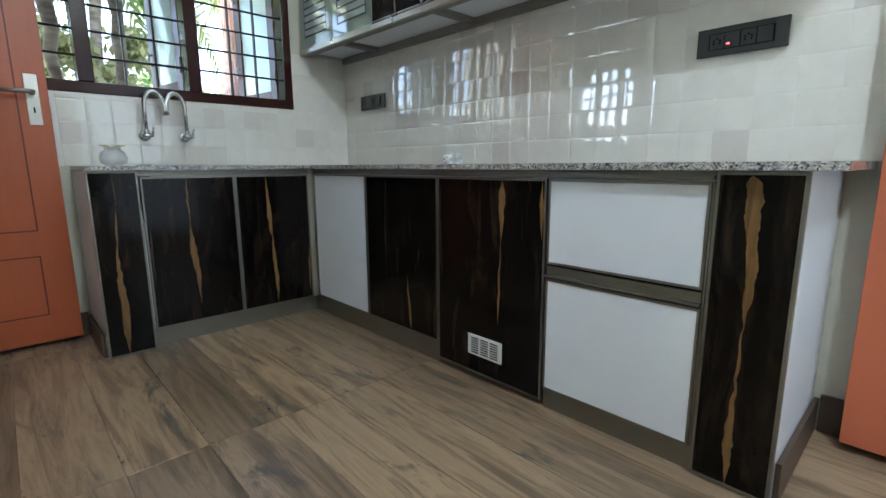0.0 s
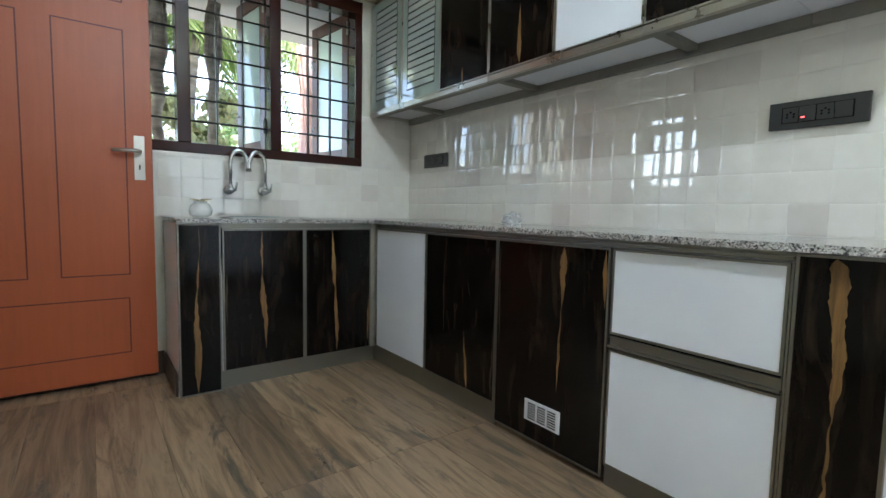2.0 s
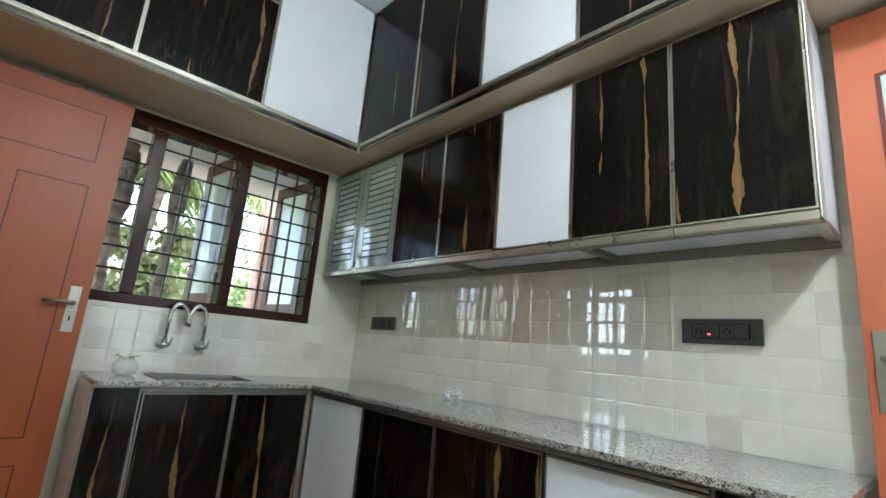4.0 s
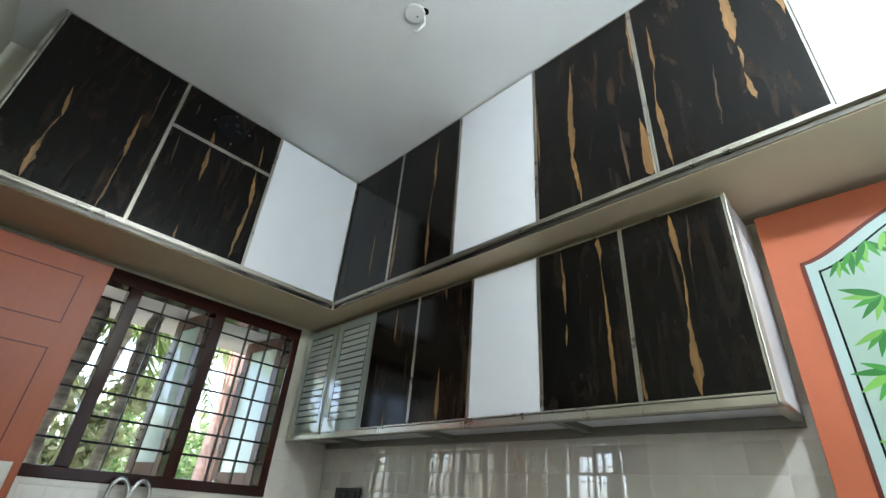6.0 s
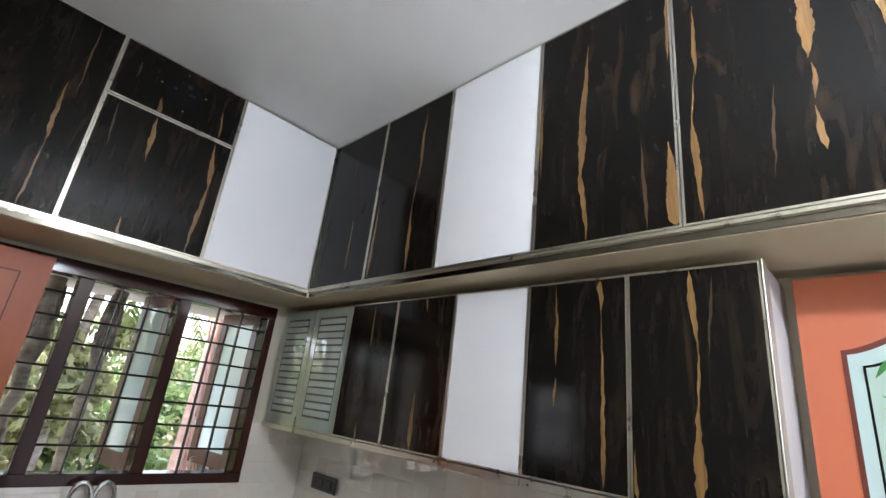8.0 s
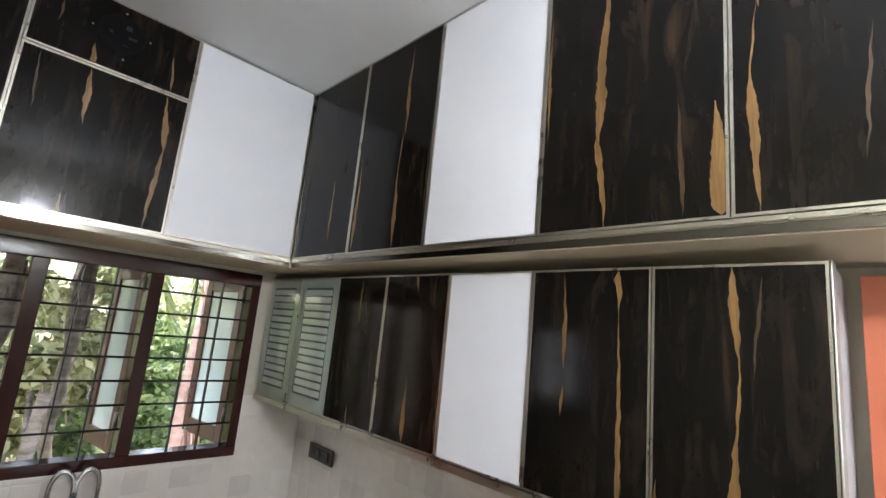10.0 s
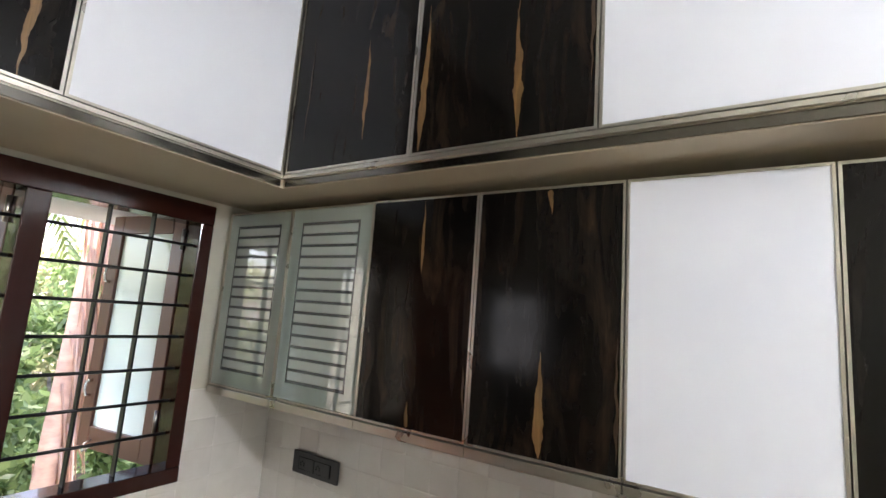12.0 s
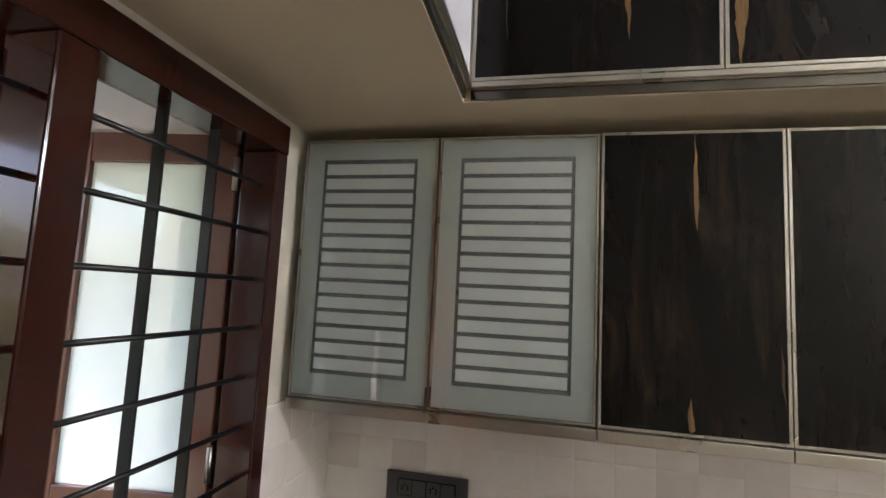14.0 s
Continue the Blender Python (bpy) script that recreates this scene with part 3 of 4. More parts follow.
# ---- wall cupboards under the slab ----
UX = Face("x", 0.0, -0.302)
UZ0, UZ1 = 1.468, 2.126
ys = [-0.026, -0.386, -0.764, -1.136, -1.511, -1.879, -2.249, -2.612]
kinds = ["glass", "glass", DARK, DARK, WHITE, DARK, DARK]
uveins = {2: [(0.53, 0.53, 0.66, 0.99, 0.015, 0.3, 1), (0.51, 0.50, 0.0, 0.12, 0.020, 0.0, 1), (0.96, 0.95, 0.1, 0.3, 0.010, 0.5, 0)],
          3: [(0.54, 0.53, 0.89, 1.0, 0.020, 1.0, 1), (0.51, 0.49, 0.0, 0.38, 0.036, 0.2, 1), (0.96, 0.96, 0.05, 0.45, 0.014, 0.3, 0)],
          5: [(0.33, 0.305, 0.55, 0.97, 0.020, 0.35, 1), (0.32, 0.33, 0.35, 0.49, 0.018, 0.5, 1), (0.765, 0.75, 0.80, 1.0, 0.028, 0.8, 1), (0.785, 0.765, 0.0, 0.84, 0.022, 0.15, 1)],
          6: [(0.54, 0.50, 0.63, 1.0, 0.036, 0.65, 1), (0.52, 0.54, 0.36, 0.67, 0.010, 0.5, 1), (0.49, 0.52, 0.0, 0.43, 0.042, 0.25, 1), (0.04, 0.04, 0.0, 0.2, 0.022, 0.1, 1), (0.62, 0.66, 0.6, 0.95, 0.014, 0.5, 0)]}
group = "wall cupboards"
for k, kind in enumerate(kinds):
    ua, ub = -ys[k], -ys[k + 1]
    if kind == "glass":
        cab = thing("glass_wall_cupboard", UX.p((ua + ub) / 2, -0.15, UZ0), "wall cupboard with a frosted striped glass door", "cupboard", group)
        part("body", UX.boxes((ua + 0.001, ua + 0.017, -0.301, -0.001, UZ0, UZ1), (ub - 0.017, ub - 0.001, -0.301, -0.001, UZ0, UZ1), (ua + 0.017, ub - 0.017, -0.301, -0.001, UZ0, UZ0 + 0.016),
                              (ua + 0.017, ub - 0.017, -0.301, -0.001, UZ1 - 0.016, UZ1), (ua + 0.017, ub - 0.017, -0.301, -0.293, UZ0 + 0.016, UZ1 - 0.016)), WHITE, cab)
        part("shelf", UX.boxes((ua + 0.018, ub - 0.018, -0.29, -0.03, 1.74, 1.752)), CLEAR, cab, "clear glass shelf")
        rim = 0.005
        d = part("door", UX.boxes((ua + 0.002 + rim, ub - 0.002 - rim, 0.006, 0.010, UZ0 + 0.008, UZ1 - 0.008)), HALF, cab, "striped frosted glass door")
        for r in [(ua + 0.002, ua + 0.002 + rim, 0.0, 0.014, UZ0 + 0.003, UZ1 - 0.003), (ub - 0.002 - rim, ub - 0.002, 0.0, 0.014, UZ0 + 0.003, UZ1 - 0.003),
                  (ua + 0.002 + rim, ub - 0.002 - rim, 0.0, 0.014, UZ0 + 0.003, UZ0 + 0.008), (ua + 0.002 + rim, ub - 0.002 - rim, 0.0, 0.014, UZ1 - 0.008, UZ1 - 0.003)]:
            part("edge_profile", UX.boxes(r), ALU, d)
        b0, b1, c0, c1 = ua + 0.055, ub - 0.055, UZ0 + 0.062, UZ1 - 0.055
        for r in [(ua + 0.008, b0, 0.0103, 0.0113, UZ0 + 0.009, UZ1 - 0.009), (b1, ub - 0.008, 0.0103, 0.0113, UZ0 + 0.009, UZ1 - 0.009), (b0, b1, 0.0103, 0.0113, UZ0 + 0.009, c0), (b0, b1, 0.0103, 0.0113, c1, UZ1 - 0.009)]:
            part("frosted_border", UX.boxes(r), FROST, d)
        rows = 14
        pitch = (c1 - c0 - 0.012) / rows
        for r in range(rows):
            za = c0 + 0.006 + r * pitch + 0.005
            part("stripe", UX.boxes((b0 + 0.008, b1 - 0.008, 0.0103, 0.0110, za, za + pitch - 0.010)), ETCH, d)
    else:
        cab = cabinet("wall_cupboard", UX, ua, ub, UZ0, UZ1, 0.301, ("white" if kind is WHITE else "dark ebony laminate") + " wall cupboard over the tiled wall", group, body=WHITE)
        shutter(cab, UX, ua, ub, UZ0 + 0.002, UZ1 - 0.002, kind, uveins.get(k, []), seed=20 + 3 * k, rim=0.006)
    part("grip_rail", UX.boxes((ua + 0.001, ub - 0.001, 0.0, 0.021, UZ0 - 0.027, UZ0 - 0.001), bevel=0.002), ALU, cab)
    part("front_rail", UX.boxes((ua + 0.001, ub - 0.001, -0.045, 0.0, UZ0 - 0.022, UZ0 - 0.001)), ALU_SHADED, cab)
    part("back_rail", UX.boxes((ua + 0.001, ub - 0.001, -0.301, -0.27, UZ0 - 0.036, UZ0 - 0.001)), ALU_SHADED, cab)
    if k in (1, 3, 5):
        part("cross_rail", UX.boxes((ua + 0.001, ua + 0.04, -0.27, -0.045, UZ0 - 0.022, UZ0 - 0.001)), ALU_SHADED, cab)
    if k == 6:
        part("end_profile", UX.boxes((ub, ub + 0.005, -0.04, 0.021, UZ0 - 0.022, UZ1), bevel=0.002), EDGE, cab, "pale aluminium corner profile")
        part("cross_rail", UX.boxes((ub - 0.03, ub - 0.001, -0.27, -0.045, UZ0 - 0.022, UZ0 - 0.001)), ALU, cab)
    under(cab)

# ---- loft cupboards above the slab ----
group = "loft cupboards"
LX = Face("x", -0.47, -0.425)
LZ0, LZ1 = 2.197, CEIL - 0.004
lys = [-0.478, -0.978, -1.474, -1.966, -2.462, -2.958, -3.45]
lk = [DARK, DARK, WHITE, DARK, DARK, WHITE]
lveins = {0: [(0.65, 0.64, 0.08, 0.42, 0.022, 0.4, 1), (0.15, 0.15, 0.1, 0.5, 0.010, 0.5, 0), (0.5, 0.5, 0.7, 0.9, 0.010, 0.5, 0)],
          1: [(0.06, 0.07, 0.0, 0.47, 0.034, 0.25, 1), (0.64, 0.64, 0.52, 0.96, 0.026, 0.35, 1), (0.63, 0.60, 0.0, 0.37, 0.038, 0.4, 1), (0.6, 0.63, 0.33, 0.56, 0.008, 0.5, 1), (0.97, 0.97, 0.1, 0.6, 0.014, 0.5, 0)],
          3: [(0.355, 0.41, 0.25, 0.86, 0.048, 0.25, 1), (0.415, 0.36, 0.0, 0.29, 0.034, 0.8, 1), (0.965, 0.945, 0.0, 0.31, 0.056, 0.1, 1), (0.965, 0.985, 0.63, 0.99, 0.024, 0.5, 1), (0.035, 0.03, 0.3, 0.75, 0.016, 0.5, 1), (0.8, 0.78, 0.0, 0.35, 0.018, 0.3, 0)],
          4: [(0.12, 0.13, 0.53, 0.82, 0.022, 0.3, 1), (0.08, 0.12, 0.32, 0.55, 0.008, 0.5, 1), (0.11, 0.08, 0.0, 0.37, 0.034, 0.7, 1), (0.66, 0.70, 0.45, 0.97, 0.052, 0.2, 1), (0.655, 0.67, 0.31, 0.43, 0.020, 0.5, 1), (0.67, 0.655, 0.15, 0.29, 0.030, 0.2, 1), (0.97, 0.965, 0.46, 0.8, 0.040, 0.5, 1), (0.45, 0.5, 0.1, 0.4, 0.014, 0.5, 0)]}
for k, kind in enumerate(lk):
    ua, ub = -0.47 - lys[k], -0.47 - lys[k + 1]
    cab = cabinet("loft_cupboard", LX, ua, ub, LZ0, LZ1, 0.42, ("white" if kind is WHITE else "dark ebony laminate with golden streaks") + " loft cupboard on the slab", group)
    shutter(cab, LX, ua, ub, LZ0 + 0.004, LZ1 - 0.002, kind, lveins.get(k, []), seed=50 + 5 * k)
    part("bottom_rail", LX.boxes((ua, ub, 0.0, 0.014, LZ0 - 0.013, LZ0 + 0.003), (ua, ub, 0.014, 0.024, LZ0 - 0.010, LZ0 + 0.001)), ALU, cab)
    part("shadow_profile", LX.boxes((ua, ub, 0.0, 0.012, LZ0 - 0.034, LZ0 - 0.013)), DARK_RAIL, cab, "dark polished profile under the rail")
    under(cab)
LY = Face("y", -2.2, -0.458)
lxs = [(-2.195, -1.615), (-1.615, -1.04), (-1.04, -0.448)]
for k, (xa, xb) in enumerate(lxs):
    ua, ub = xa + 2.2, xb + 2.2
    cab = cabinet("loft_cupboard", LY, ua, ub, LZ0, LZ1, 0.455, ("dark ebony loft cupboard over the open door", "dark ebony loft cupboard with an exhaust fan hole", "white loft cupboard over the window")[k], group)
    if k == 0:
        shutter(cab, LY, ua, ub, LZ0 + 0.004, LZ1 - 0.002, DARK, [(0.31, 0.295, 0.0, 0.28, 0.042, 0.4, 1), (0.295, 0.32, 0.26, 0.40, 0.010, 0.5, 1), (0.32, 0.29, 0.39, 0.58, 0.024, 0.4, 1), (0.79, 0.78, 0.33, 0.63, 0.026, 0.2, 1), (0.79, 0.79, 0.0, 0.36, 0.014, 0.2, 1), (0.85, 0.83, 0.55, 1.0, 0.010, 0.5, 0)], seed=90)
    elif k == 1:
        shutter(cab, LY, ua, ub, LZ0 + 0.004, 2.815, DARK, [(0.86, 0.89, 0.0, 0.62, 0.030, 0.5, 1), (0.89, 0.845, 0.55, 0.99, 0.034, 0.4, 1), (0.39, 0.37, 0.60, 1.0, 0.036, 0.55, 1), (0.38, 0.37, 0.0, 0.14, 0.020, 0.0, 1), (0.12, 0.1, 0.6, 1.0, 0.012, 0.5, 0)], seed=97)
        d = shutter(cab, LY, ua, ub, 2.818, LZ1 - 0.002, DARK, [(0.37, 0.36, 0.0, 0.3, 0.036, 0.1, 1), (0.86, 0.83, 0.0, 0.55, 0.016, 0.4, 1), (0.15, 0.15, 0.4, 0.7, 0.02, 0.5, 0)], seed=101)
        c = LY.p(0.868, 0.019, 2.985)
        # the opening's inner shade is a flat black disc on the panel
        part("fan_opening", lathe(bmesh.new(), [(0.085, 0.0), (0.085, 0.002), (0.078, 0.0035)], c, (0, -1, 0), 32), BLACK, d, "round exhaust fan opening, its dark inside drawn as a black disc")
        for a in range(6):
            ang = a * math.pi / 3
            part("blade", LY.boxes((0.863 + 0.028 * math.cos(ang), 0.873 + 0.048 * math.cos(ang), 0.0228, 0.0245, 2.979 + 0.04 * math.sin(ang), 2.989 + 0.052 * math.sin(ang))), IRON, d)
        for dx, dz in ((-0.1, 0.0), (0.0, 0.1), (0.1, 0.02), (0.02, -0.1)):
            part("screw", lathe(bmesh.new(), [(0.004, 0), (0.003, 0.002)], c + Vector((dx, 0, dz)), (0, -1, 0), 8), STEEL, d)
    else:
        shutter(cab, LY, ua, ub, LZ0 + 0.004, LZ1 - 0.002, WHITE)
    part("bottom_rail", LY.boxes((ua, ub, 0.0, 0.014, LZ0 - 0.013, LZ0 + 0.003), (ua, ub, 0.014, 0.024, LZ0 - 0.010, LZ0 + 0.001)), ALU, cab)
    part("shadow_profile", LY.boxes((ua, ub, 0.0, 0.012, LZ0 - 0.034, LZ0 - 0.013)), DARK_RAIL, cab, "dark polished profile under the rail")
    if k == 0:
        part("end_profile", LY.boxes((-0.012, 0.0, -0.04, 0.016, LZ0, LZ1)), ALU, cab)
    under(cab)

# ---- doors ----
# grooves are flat, darker red strips laid on the leaf, not cut in
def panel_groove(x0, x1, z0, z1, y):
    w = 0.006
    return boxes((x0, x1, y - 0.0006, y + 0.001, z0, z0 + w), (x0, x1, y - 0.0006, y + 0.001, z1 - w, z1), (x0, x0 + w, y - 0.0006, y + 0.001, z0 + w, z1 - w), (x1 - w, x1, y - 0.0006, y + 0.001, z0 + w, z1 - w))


door = thing("door_1", (-2.375, -0.06, FLOOR), "terracotta orange panelled wooden door standing open against the wall", "door", kind="structure")
DX0, DX1, DZ0, DZ1 = -2.37, -1.525, 0.022, 2.115
part("leaf", boxes((DX0, DX1, -0.082, -0.046, DZ0, DZ1), bevel=0.002), ORANGE, door)
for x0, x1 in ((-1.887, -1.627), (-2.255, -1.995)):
    part("panel_groove", panel_groove(x0, x1, 0.522, 1.655, -0.0822), GROOVE, door, "dark red strips drawn as grooves")
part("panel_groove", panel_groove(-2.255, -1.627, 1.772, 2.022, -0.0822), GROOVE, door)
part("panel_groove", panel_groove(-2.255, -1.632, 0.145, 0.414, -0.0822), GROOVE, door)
hp = part("handle_plate", boxes((-1.600, -1.556, -0.087, -0.0825, 0.972, 1.180), bevel=0.0015), STEEL, door, "satin steel lever handle plate")
part("lever", tube(bmesh.new(), [(-1.578, -0.087, 1.105), (-1.578, -0.122, 1.105), (-1.585, -0.130, 1.105), (-1.60, -0.133, 1.105), (-1.69, -0.133, 1.103)], [0.011, 0.009, 0.009, 0.009, 0.0085], 12), STEEL, hp)
part("keyhole", boxes((-1.581, -1.575, -0.0878, -0.0868, 1.022, 1.045)), BLACK, hp)
under(door)

door = thing("door_2", (-0.06, SOUTH, FLOOR), "orange door with a painted bamboo panel standing open against the wall", "door", kind="structure")
EY0, EY1 = -3.5, -2.645
part("leaf", boxes((-0.095, -0.057, EY0, EY1, DZ0, 2.125), bevel=0.002), CORAL, door)
MX = -0.0955
MURAL = paint("pale_mint_painted_panel", (0.40, 0.54, 0.47), 0.3, 0.10, 0.02)
MINT_EDGE = paint("pale_blue_panel_border", (0.46, 0.60, 0.58), 0.35, 0.08, 0.02)


def arched(inset, x0, x1, mat, name, label=""):
    """A panel with a shouldered, curved head."""
    bm = bmesh.new()
    ya, yb, zb = EY1 - 0.098 - inset, EY0 + 0.098 + inset, 0.2 + inset
    mid, half = (ya + yb) / 2, (ya - yb) / 2
    pts = [(ya, zb)]
    for k in range(33):
        s = -1 + 2 * k / 32
        rise = 0.135 * (0.5 + 0.5 * math.cos(math.pi * s)) ** 0.8
        pts.append((mid - s * half, 1.905 - inset + rise))
    pts.append((yb, zb))
    f = bm.faces.new([bm.verts.new((x0, y, z)) for y, z in pts])
    r = bmesh.ops.extrude_face_region(bm, geom=[f])
    for v in r["geom"]:
        if isinstance(v, bmesh.types.BMVert):
            v.co.x = x1
    return part(name, bm, mat, door, label)


arched(-0.012, MX + 0.001, MX - 0.002, GROOVE, "panel_moulding")
arched(0.0, MX, MX - 0.004, MINT_EDGE, "panel_border")
arched(0.028, MX - 0.003, MX - 0.0052, BLACK, "panel_line", "thin black line round the panel")
mural = arched(0.034, MX - 0.004, MX - 0.0064, MURAL, "painted_panel", "pale mint panel painted with bamboo leaves")
LEAF_PAINTS = [paint("painted_leaf_green", (0.07, 0.40, 0.05), 0.35, 0.35, 0), paint("painted_leaf_dark_green", (0.035, 0.26, 0.04), 0.35, 0.3, 0), paint("painted_leaf_light_green", (0.24, 0.58, 0.10), 0.35, 0.3, 0)]
YELLOW = paint("painted_bamboo_yellow", (0.62, 0.55, 0.06), 0.35, 0.3, 0)


def painted_leaf(y, z, length, angle, layer, mat):
    bm = bmesh.new()
    x = MX - 0.0066 - 0.00004 * layer
    d, s = Vector((0, math.sin(angle), -math.cos(angle))), Vector((0, math.cos(angle), math.sin(angle)))
    o = Vector((x, y, z))
    side_a, side_b = [], []
    for k in range(9):
        q = k / 8
        w = length * 0.105 * math.sin(math.pi * min(1.0, q ** 0.75)) + 0.0004
        side_a.append(bm.verts.new(o + d * length * q + s * w))
        side_b.append(bm.verts.new(o + d * length * q - s * w))
    for k in range(8):
        bm.faces.new((side_a[k], side_a[k + 1], side_b[k + 1], side_b[k]))
    return part("painted_leaf", bm, mat, mural)


rnd = random.Random(5)
part("painted_stem", boxes((MX - 0.0067, MX - 0.0064, -3.02, -2.985, 0.4, 1.87)), YELLOW, mural)
layer = 0
for cy, cz, count, reach, turn in ((-2.825, 1.895, 3, 0.075, 0.1), (-2.86, 1.915, 4, 0.095, 0.0), (-2.90, 1.94, 4, 0.11, -0.1), (-2.95, 1.955, 4, 0.11, -0.2), (-2.89, 1.765, 6, 0.12, 0.95), (-2.865, 1.665, 5, 0.12, 0.3), (-2.855, 1.55, 6, 0.12, 0.9),
                                 (-3.08, 1.90, 5, 0.11, -0.5), (-3.12, 1.72, 6, 0.12, -0.9), (-2.86, 1.36, 6, 0.12, 0.6), (-3.12, 1.45, 6, 0.12, -0.6), (-2.88, 1.12, 6, 0.12, 0.8), (-3.1, 1.0, 6, 0.12, -0.7), (-2.92, 0.8, 6, 0.12, 0.5)):
    for k in range(count):
        spread = (k - (count - 1) / 2) * 0.42
        painted_leaf(cy, cz, reach * rnd.uniform(0.6, 0.85), turn + spread + rnd.uniform(-0.08, 0.08), layer, LEAF_PAINTS[(k + layer) % 3])
        layer += 1
hp = part("handle_plate", boxes((-0.1005, -0.0955, -2.708, -2.664, 0.972, 1.180), bevel=0.0015), STEEL, door, "satin steel lever handle plate")
part("lever", tube(bmesh.new(), [(-0.1, -2.686, 1.105), (-0.135, -2.686, 1.105), (-0.143, -2.693, 1.105), (-0.146, -2.71, 1.105), (-0.146, -2.80, 1.103)], [0.011, 0.009, 0.009, 0.009, 0.0085], 12), STEEL, hp)
under(door)

# ---- small things ----
def socket_plate(name, y0, y1, z0, z1, label, lit):
    s = thing(name, (0, (y0 + y1) / 2, z0), label, "socket")
    PL = PLATE
    base = part("plate", boxes((-0.022, -0.011, y1, y0, z0, z1), bevel=0.003), PL, s)
    inner = part("module_strip", boxes((-0.0235, -0.0222, y1 + 0.035, y0 - 0.035, z0 + 0.018, z1 - 0.018)), BLACK, s)
    w = (y0 - y1 - 0.074) / 4
    for k in range(4):
        ya = y0 - 0.037 - k * w
        if k % 2 == 0:
            m = part("socket_face", boxes((-0.0245, -0.0236, ya - w + 0.002, ya - 0.001, z0 + 0.020, z1 - 0.020)), PL, s)
            for dy, dz in ((0.5, 0.68), (0.3, 0.36), (0.7, 0.36), (0.3, 0.55), (0.7, 0.55)):
                part("pin_hole", lathe(bmesh.new(), [(0.0032, 0), (0.0032, 0.0006)], (-0.0246, ya - w * dy, z0 + 0.020 + (z1 - z0 - 0.04) * dz), (-1, 0, 0), 8), BLACK, m)
        else:
            m = part("rocker_switch", boxes((-0.0275, -0.0236, ya - w + 0.002, ya - 0.001, z0 + 0.020, z1 - 0.020), bevel=0.0012), PL, s)
            if lit and k == 1:
                part("indicator", boxes((-0.0283, -0.0276, ya - 0.016, ya - 0.006, z0 + 0.030, z0 + 0.034)), RED_LED, m, "small glowing red indicator")
    return under(s)


PLATE = material("graphite_plastic_plate", (0.045, 0.046, 0.046), 0.38)[0]
mat, n, l, b = material("red_indicator", (0.6, 0.02, 0.02), 0.3)
b.inputs["Emission Color"].default_value, b.inputs["Emission Strength"].default_value = (1, 0.05, 0.05, 1), 1.5
RED_LED = mat
socket_plate("switch_socket_plate", -2.153, -2.40, 1.132, 1.217, "dark grey socket and switch plate on the tiles", True)
socket_plate("socket_plate", -0.204, -0.448, 1.132, 1.215, "dark grey double socket plate on the tiles", False)


def swan_tap(x, toward):
    tap = thing("tap", (x, 0, 0.93), "chrome swan-neck wall tap above the sink", "tap", "taps over the sink")
    part("flange", lathe(bmesh.new(), [(0.026, 0), (0.024, 0.006), (0.013, 0.010)], (x, -0.011, 0.945), (0, -1, 0)), CHROME, tap)
    part("body", lathe(bmesh.new(), [(0.012, 0), (0.013, 0.03), (0.019, 0.035), (0.019, 0.062), (0.012, 0.068)], (x, -0.018, 0.945), (0, -1, 0)), CHROME, tap)
    pts = [(x, -0.065, 0.955), (x, -0.065, 1.08)]
    rr = 0.043
    for k in range(1, 13):
        a = math.pi * k / 12 * 1.04
        pts.append((x + toward * (rr - rr * math.cos(a)), -0.065 - 0.012 * k / 12, 1.08 + 0.075 * math.sin(a)))
    pts.append((x + toward * 2 * rr * 0.985, -0.078, 1.045))
    part("spout", tube(bmesh.new(), pts, 0.0105, 14), CHROME, tap)
    part("collar", lathe(bmesh.new(), [(0.0145, 0), (0.0145, 0.016), (0.011, 0.02)], (x, -0.065, 0.955)), CHROME, tap)
    part("handle", tube(bmesh.new(), [(x - 0.024, -0.09, 0.945), (x - 0.01, -0.092, 0.945), (x + 0.01, -0.092, 0.945), (x + 0.024, -0.09, 0.945)], [0.008, 0.011, 0.011, 0.008], 10), CHROME, tap)
    part("lever", tube(bmesh.new(), [(x + 0.02, -0.09, 0.95), (x + 0.026, -0.095, 0.985)], [0.006, 0.004], 8), CHROME, tap)
    return under(tap)


swan_tap(-1.172, 1)
swan_tap(-0.992, -1)

rose = thing("ceiling_rose", (-1.06, -1.73, CEIL), "white round ceiling rose with loose hanging wires", "ceiling rose")
part("plate", lathe(bmesh.new(), [(0.048, 0), (0.048, 0.006), (0.044, 0.009)], (-1.06, -1.74, CEIL - 0.0005), (0, 0, -1), 28), WHITE_PLASTIC, rose)
part("hole", lathe(bmesh.new(), [(0.018, 0), (0.018, 0.002)], (-1.035, -1.78, CEIL - 0.0002), (0, 0, -1), 16), BLACK, rose)
part("screw", lathe(bmesh.new(), [(0.004, 0), (0.004, 0.0015)], (-1.045, -1.74, CEIL - 0.0095), (0, 0, -1), 8), BLACK, rose)
part("wire", tube(bmesh.new(), [(-1.02, -1.76, CEIL - 0.002), (-1.005, -1.75, CEIL - 0.02), (-1.01, -1.72, CEIL - 0.05), (-1.02, -1.70, CEIL - 0.06)], 0.004, 8), WHITE_PLASTIC, rose)
part("wire", tube(bmesh.new(), [(-1.022, -1.765, CEIL - 0.002), (-1.0, -1.75, CEIL - 0.03), (-1.0, -1.70, CEIL - 0.045), (-1.01, -1.69, CEIL - 0.03)], 0.003, 8), WHITE_PLASTIC, rose)
under(rose)

